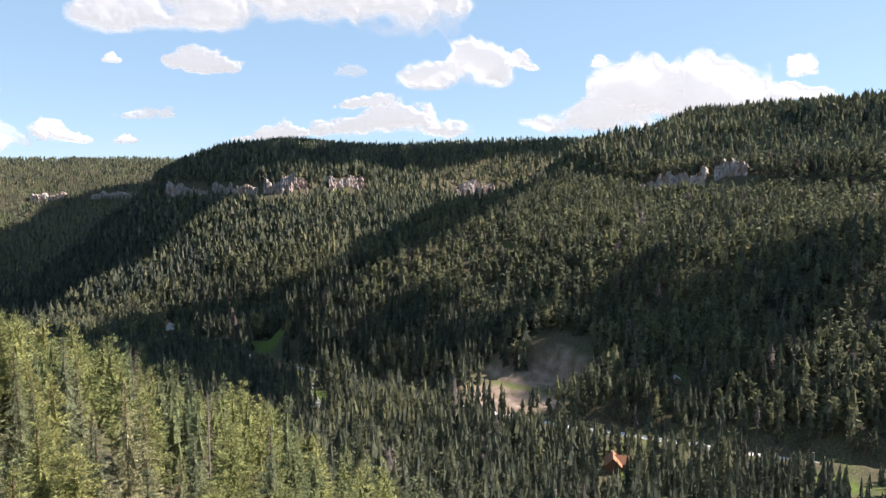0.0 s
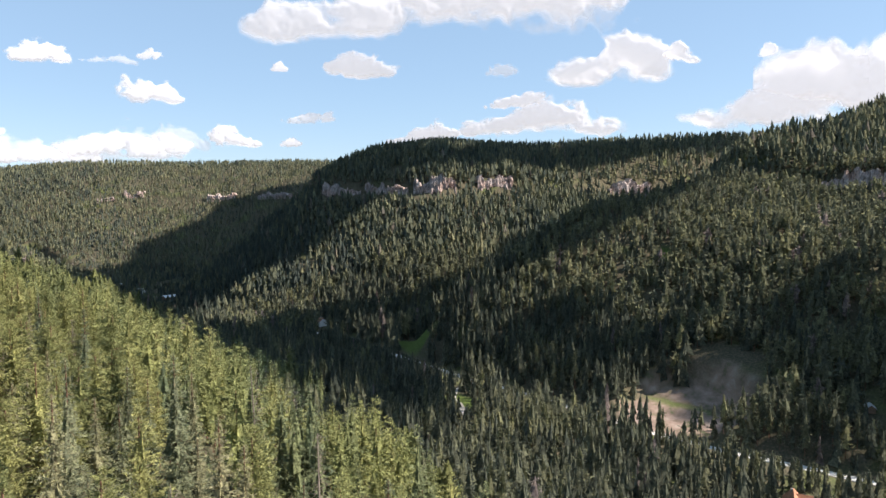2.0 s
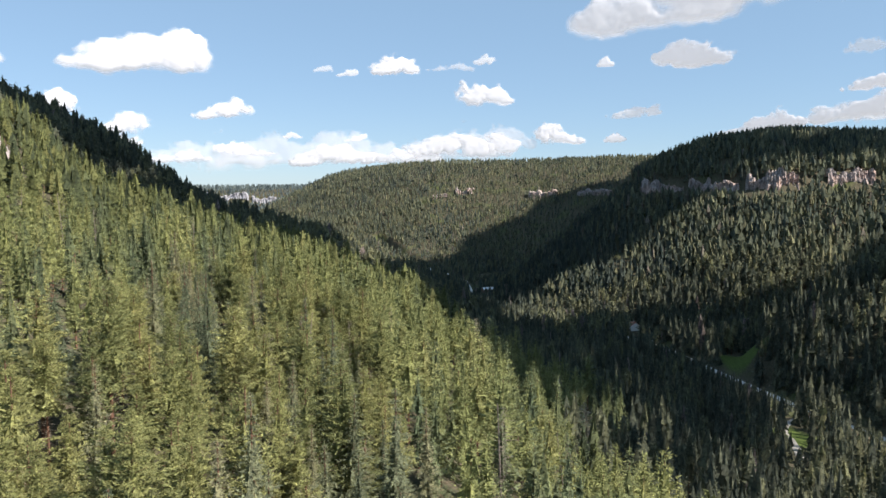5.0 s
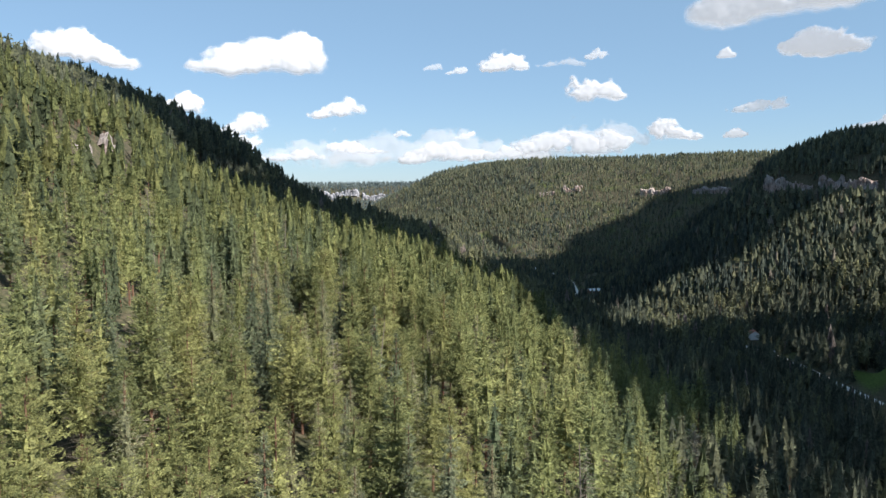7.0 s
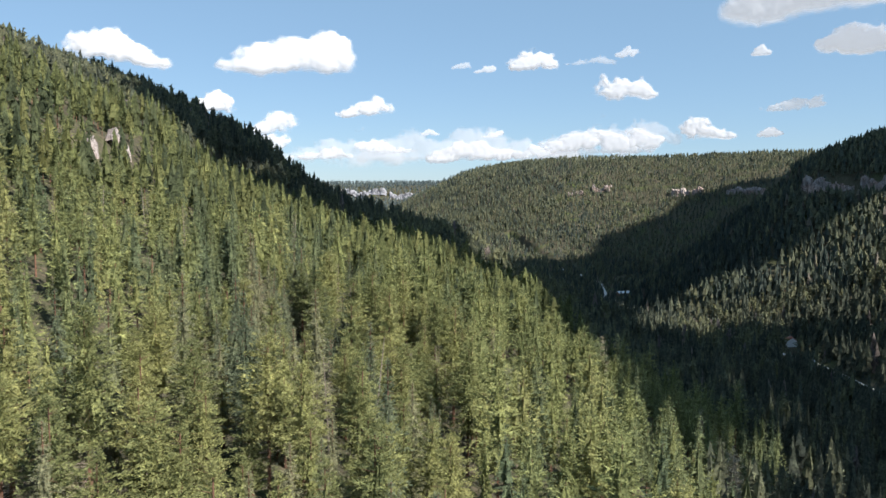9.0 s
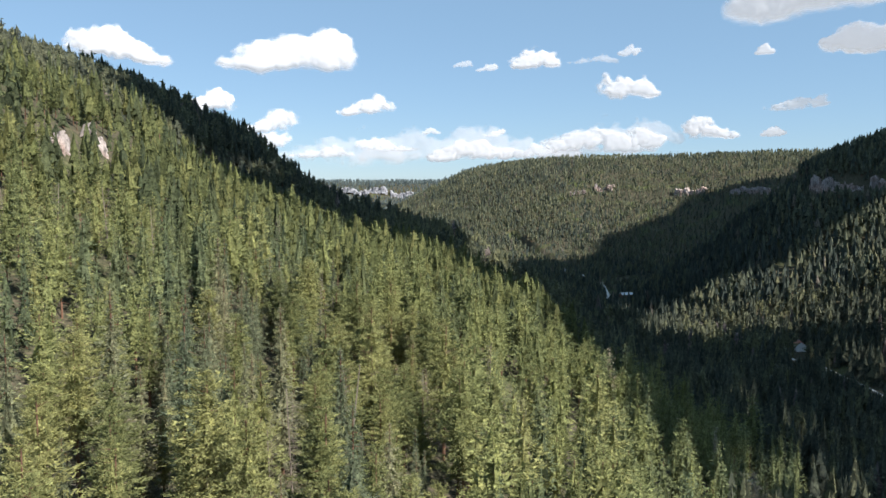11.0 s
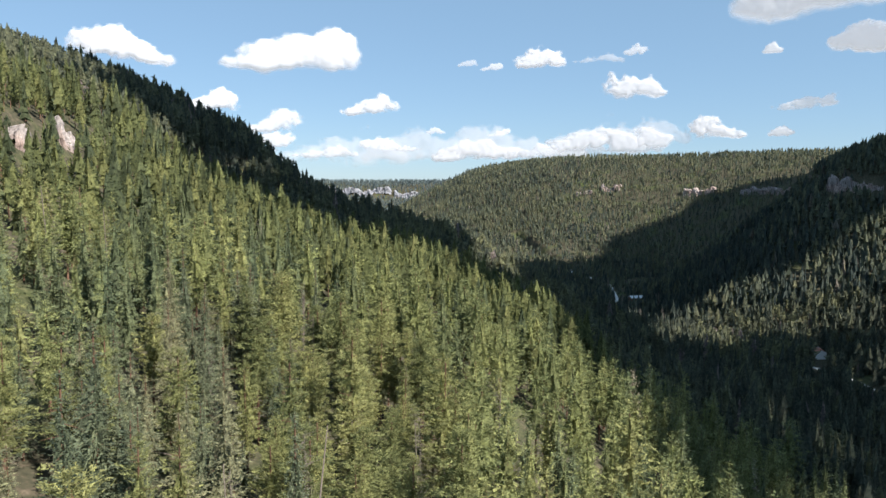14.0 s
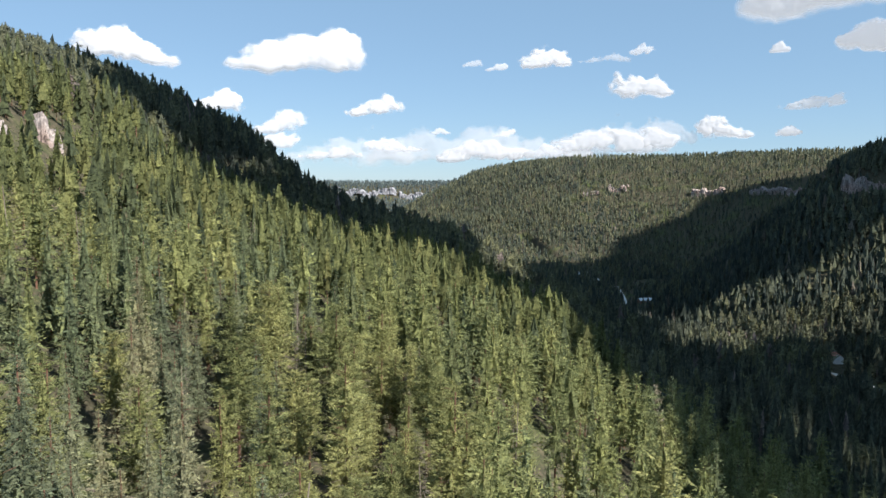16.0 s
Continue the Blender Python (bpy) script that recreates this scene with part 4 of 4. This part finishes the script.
def cumulus(seed, wide, high, thick):
    """A heaped cloud: a swelling body with billows, flat below, whose rim frays."""
    r = np.random.default_rng(seed)
    step = max(6.0, min(11.0, high / 22))
    nx, nz = int(wide * 1.5 / step), int(high * 1.7 / step)
    X, Z = np.meshgrid((np.arange(nx) / (nx - 1) - 0.5) * wide * 1.5, (np.arange(nz) / (nz - 1)) * high * 1.7 - high * 0.35)
    heaps = int(5 + 3.5 * wide / high)
    dens = np.zeros(X.shape)
    peak = r.uniform(-0.25, 0.3)
    for i in range(heaps):
        f = ((i + r.random()) / heaps - 0.5) * 0.92
        q = high * r.uniform(0.2, 0.36) * (1.25 - 1.1 * abs(f - peak))
        cz = q * r.uniform(0.5, 1.0) + high * r.uniform(0, 0.42) * max(0.0, 1 - 2.6 * abs(f - peak)) ** 0.8
        dens += np.exp(-(((X - f * wide) / (q * 1.35)) ** 2 + ((Z - cz) / q) ** 2) * 1.4)
    off = r.random() * 900
    n1 = fbm(X + off, (Z - off) * 1.4, high * 0.5, 6, seed)
    n2 = 1 - np.abs(fbm(X - off, Z + off, high * 0.28, 5, seed + 9)) * 2
    dens = np.sqrt(dens) - 0.62 + n1 * (0.72 + 0.35 * (thick < 0.65)) + (n2 - 0.6) * 0.34 - 1.6 * np.clip(0.06 - Z / high, 0, 1)
    body = np.clip(dens, 0, 1)
    Y = -(body * (2 - body) * 0.7 + 0.05 * n2 * body) * min(high, 240) * 0.28
    alpha = np.clip((dens - 0.02) / np.where(Z < high * 0.3, 0.9, 0.6), 0, 1)
    alpha = alpha * alpha * (3 - 2 * alpha) * (1.0 if thick > 0.85 else thick)
    keep = dens > -0.02
    idx = np.arange(nx * nz).reshape(nz, nx)
    cell = keep[:-1, :-1] & keep[:-1, 1:] & keep[1:, 1:] & keep[1:, :-1]
    F = np.stack([idx[:-1, :-1][cell], idx[:-1, 1:][cell], idx[1:, 1:][cell], idx[1:, :-1][cell]], 1)
    used, inv = np.unique(F, return_inverse=True)
    V = np.stack([X.ravel(), Y.ravel(), Z.ravel()], 1)[used]
    B = V * np.array([1, -0.5, 1])
    F = inv.reshape(-1, 4)
    A = alpha.ravel()[used]
    return np.concatenate([V, B]), np.concatenate([F, F[:, ::-1] + len(V)]), np.concatenate([A, A])


CLOUDS = [  # bearing, height, width and depth in degrees, thickness
    (37.2, 16.5, 31.1, 6.4, 1),
    (51.3, 11.2, 8.2, 4.2, 1),
    (57.4, 10.8, 2.5, 1.4, 1),
    (31.7, 10.9, 5.4, 2.1, 1),
    (44.1, 7.9, 5.0, 1.4, 1),
    (45.9, 6.4, 12.8, 2.8, 1),
    (36.2, 5.2, 5.9, 1.4, 1),
    (43.2, 10.3, 2.7, 1.1, 0.4),
    (63.3, 10.7, 1.1, 1.2, 0.7),
    (78.0, 9.3, 1.6, 1.5, 0.8),
    (62.4, 7.4, 10.1, 3.8, 1),
    (67.8, 9.2, 6.8, 5.4, 1),
    (72.8, 8.9, 7.2, 5.2, 1),
    (78.1, 7.6, 5.0, 1.8, 1),
    (27.3, 6.6, 4.2, 1.2, 0.6),
    (25.1, 10.4, 1.2, 0.8, 0.8),
    (-23.7, 10.6, 6.6, 2.5, 1),
    (-11.5, 11.3, 10.5, 3.6, 1),
    (-17.9, 6.9, 4.3, 1.6, 0.9),
    (-13.2, 5.6, 3.4, 2.0, 0.8),
    (-5.8, 6.9, 4.0, 1.6, 0.9),
    (2.3, 10.1, 1.6, 0.6, 0.4),
    (4.2, 9.9, 1.8, 0.7, 0.6),
    (8.1, 10.6, 3.5, 1.6, 1),
    (12.6, 10.3, 4.1, 0.6, 0.35),
    (15.2, 10.8, 1.6, 0.7, 0.6),
    (15.8, 8.5, 4.2, 2.1, 1),
    (21.8, 4.9, 3.7, 1.6, 1),
    (25.8, 4.5, 1.6, 0.8, 0.8),
    (13.4, 4.2, 8.7, 2.1, 0.8),
    (16.8, 4.4, 2.4, 1.9, 0.8),
    (3.0, 3.5, 6.9, 1.9, 0.9),
    (-3.8, 3.7, 5.0, 1.0, 0.7),
    (-9.6, 3.2, 4.1, 1.1, 0.7),
    (4.8, 4.7, 1.8, 0.6, 0.7),
    (-0.2, 4.8, 1.5, 0.5, 0.6),
    (-7.4, 3.1, 2.7, 0.7, 0.6),
    (-13.3, 4.2, 2.7, 1.4, 0.7),
    (8.4, 3.3, 6.9, 1.2, 0.6),
    (4.0, 3.9, 24.0, 2.6, 0.35),
    (-8.0, 3.2, 14.0, 2.2, 0.3),
    (14.0, 4.6, 12.0, 1.6, 0.3),
]
FAR = 4550.0
rc = np.random.default_rng(23)
for i, (az, el, wide, high, thick) in enumerate(CLOUDS):
    k = FAR * math.pi / 180
    v, f, t = cumulus(100 + i, wide * k * 1.06, high * k * 1.15, thick)
    ob = new("cloud", array_mesh("cloud", v, f, (mat_cloud,), None, t, True))
    a, e = radians(az), radians(el - high * 0.56)
    ob.matrix_basis = Matrix.Translation((math.sin(a) * FAR * math.cos(e), math.cos(a) * FAR * math.cos(e), 165 + FAR * math.sin(e))) @ Matrix.Rotation(-a, 4, "Z")
    tagged(ob, "white heaped cumulus cloud with a flat grey base" if thick > 0.65 else "thin torn wisp of white cloud", "cloud", "fair-weather clouds")

# clouds overhead, which shade parts of the valley: patches of shade as x, y, z, radius
SHADES = [
    [(82, 185, 65, 38), (95, 235, 65, 48), (68, 290, 75, 50), (115, 310, 45, 60), (90, 390, 70, 75), (180, 410, 25, 70), (45, 385, 90, 55), (60, 470, 60, 92), (150, 480, 50, 90), (142, 250, 50, 42), (102, 122, 58, 30), (112, 160, 50, 35)],
    [(240, 965, 5, 85), (300, 885, 10, 70), (190, 880, 20, 85), (330, 965, 20, 70), (255, 440, 5, 72), (240, 530, 5, 105), (120, 600, 50, 90), (300, 445, 5, 46), (302, 570, 3, 54), (312, 645, 3, 48), (380, 640, 18, 34), (420, 605, 25, 36)],
    [(-60, 560, 130, 110), (-190, 600, 200, 110), (-260, 690, 240, 110), (-60, 720, 130, 120), (130, 750, 40, 120), (0, 860, 80, 120),
     (-128, 470, 165, 72), (-60, 455, 132, 66), (0, 448, 115, 62), (-205, 510, 215, 70)],
    [(466, 408, 90, 26), (496, 398, 100, 28), (522, 385, 112, 27), (550, 370, 125, 26), (580, 372, 140, 30), (610, 440, 110, 60), (540, 450, 80, 58), (480, 470, 60, 52),
     (520, 525, 50, 66), (600, 520, 80, 72), (450, 535, 30, 52), (680, 530, 110, 66)],
    [(402, 262, 20, 30), (408, 330, 25, 34), (432, 328, 40, 24), (456, 216, 50, 24), (492, 100, 66, 30), (506, 138, 72, 30), (505, 45, 70, 50), (462, 50, 40, 44), (552, -12, 95, 44)],
    [(370, 1030, 20, 95), (440, 1150, 60, 130), (370, 1260, 5, 140), (520, 1310, 100, 140), (600, 1440, 130, 135), (705, 1560, 170, 80), (830, 1470, 190, 120),
     (385, 1395, 10, 110), (210, 1080, 5, 105), (170, 1220, 5, 115), (250, 1380, 10, 110), (600, 1545, 110, 80), (480, 1450, 60, 90)],
    [(425, 838, 100, 66), (362, 850, 60, 68), (486, 815, 145, 50), (540, 850, 200, 60), (585, 825, 212, 56), (640, 790, 215, 52), (700, 768, 205, 50), (770, 770, 215, 54), (850, 778, 218, 60), (940, 788, 222, 62),
     (1030, 792, 235, 62), (1120, 802, 240, 70), (1230, 795, 250, 75), (1340, 775, 265, 85), (1460, 765, 280, 90), (680, 905, 255, 95), (800, 880, 265, 100), (940, 895, 275, 105), (1080, 890, 285, 105), (640, 1000, 245, 85)],
]
THIN = [[(185, 235, 25, 55), (232, 305, 15, 72), (295, 378, 10, 45)]]
for shade in SHADES + THIN:
    C, R = [], []
    for x, y, z, q in shade:
        at = Vector((x, y, z)) + sun_dir * ((1150 - z) / sun_dir.z)
        for i in range(5):
            a = i * 1.2566 + rc.random()
            C.append((at.x + math.cos(a) * q * 0.42, at.y + math.sin(a) * q * 0.42, 1150 + rc.random() * 20))
            R.append(q * 0.62)
    C = np.array(C)
    mid_ = C.mean(0)
    v, f = puffs(rc, C - mid_, R, 0.45)
    ob = new("cloud", array_mesh("cloud", v, f, (mat_overhead,), None, np.full(len(v), 0.55 if shade in THIN else 0.92 if shade in SHADES[:3] else 0.75), True))
    ob.location = mid_
    tagged(ob, "broad white cumulus cloud drifting overhead and shading the canyon", "cloud", "fair-weather clouds")
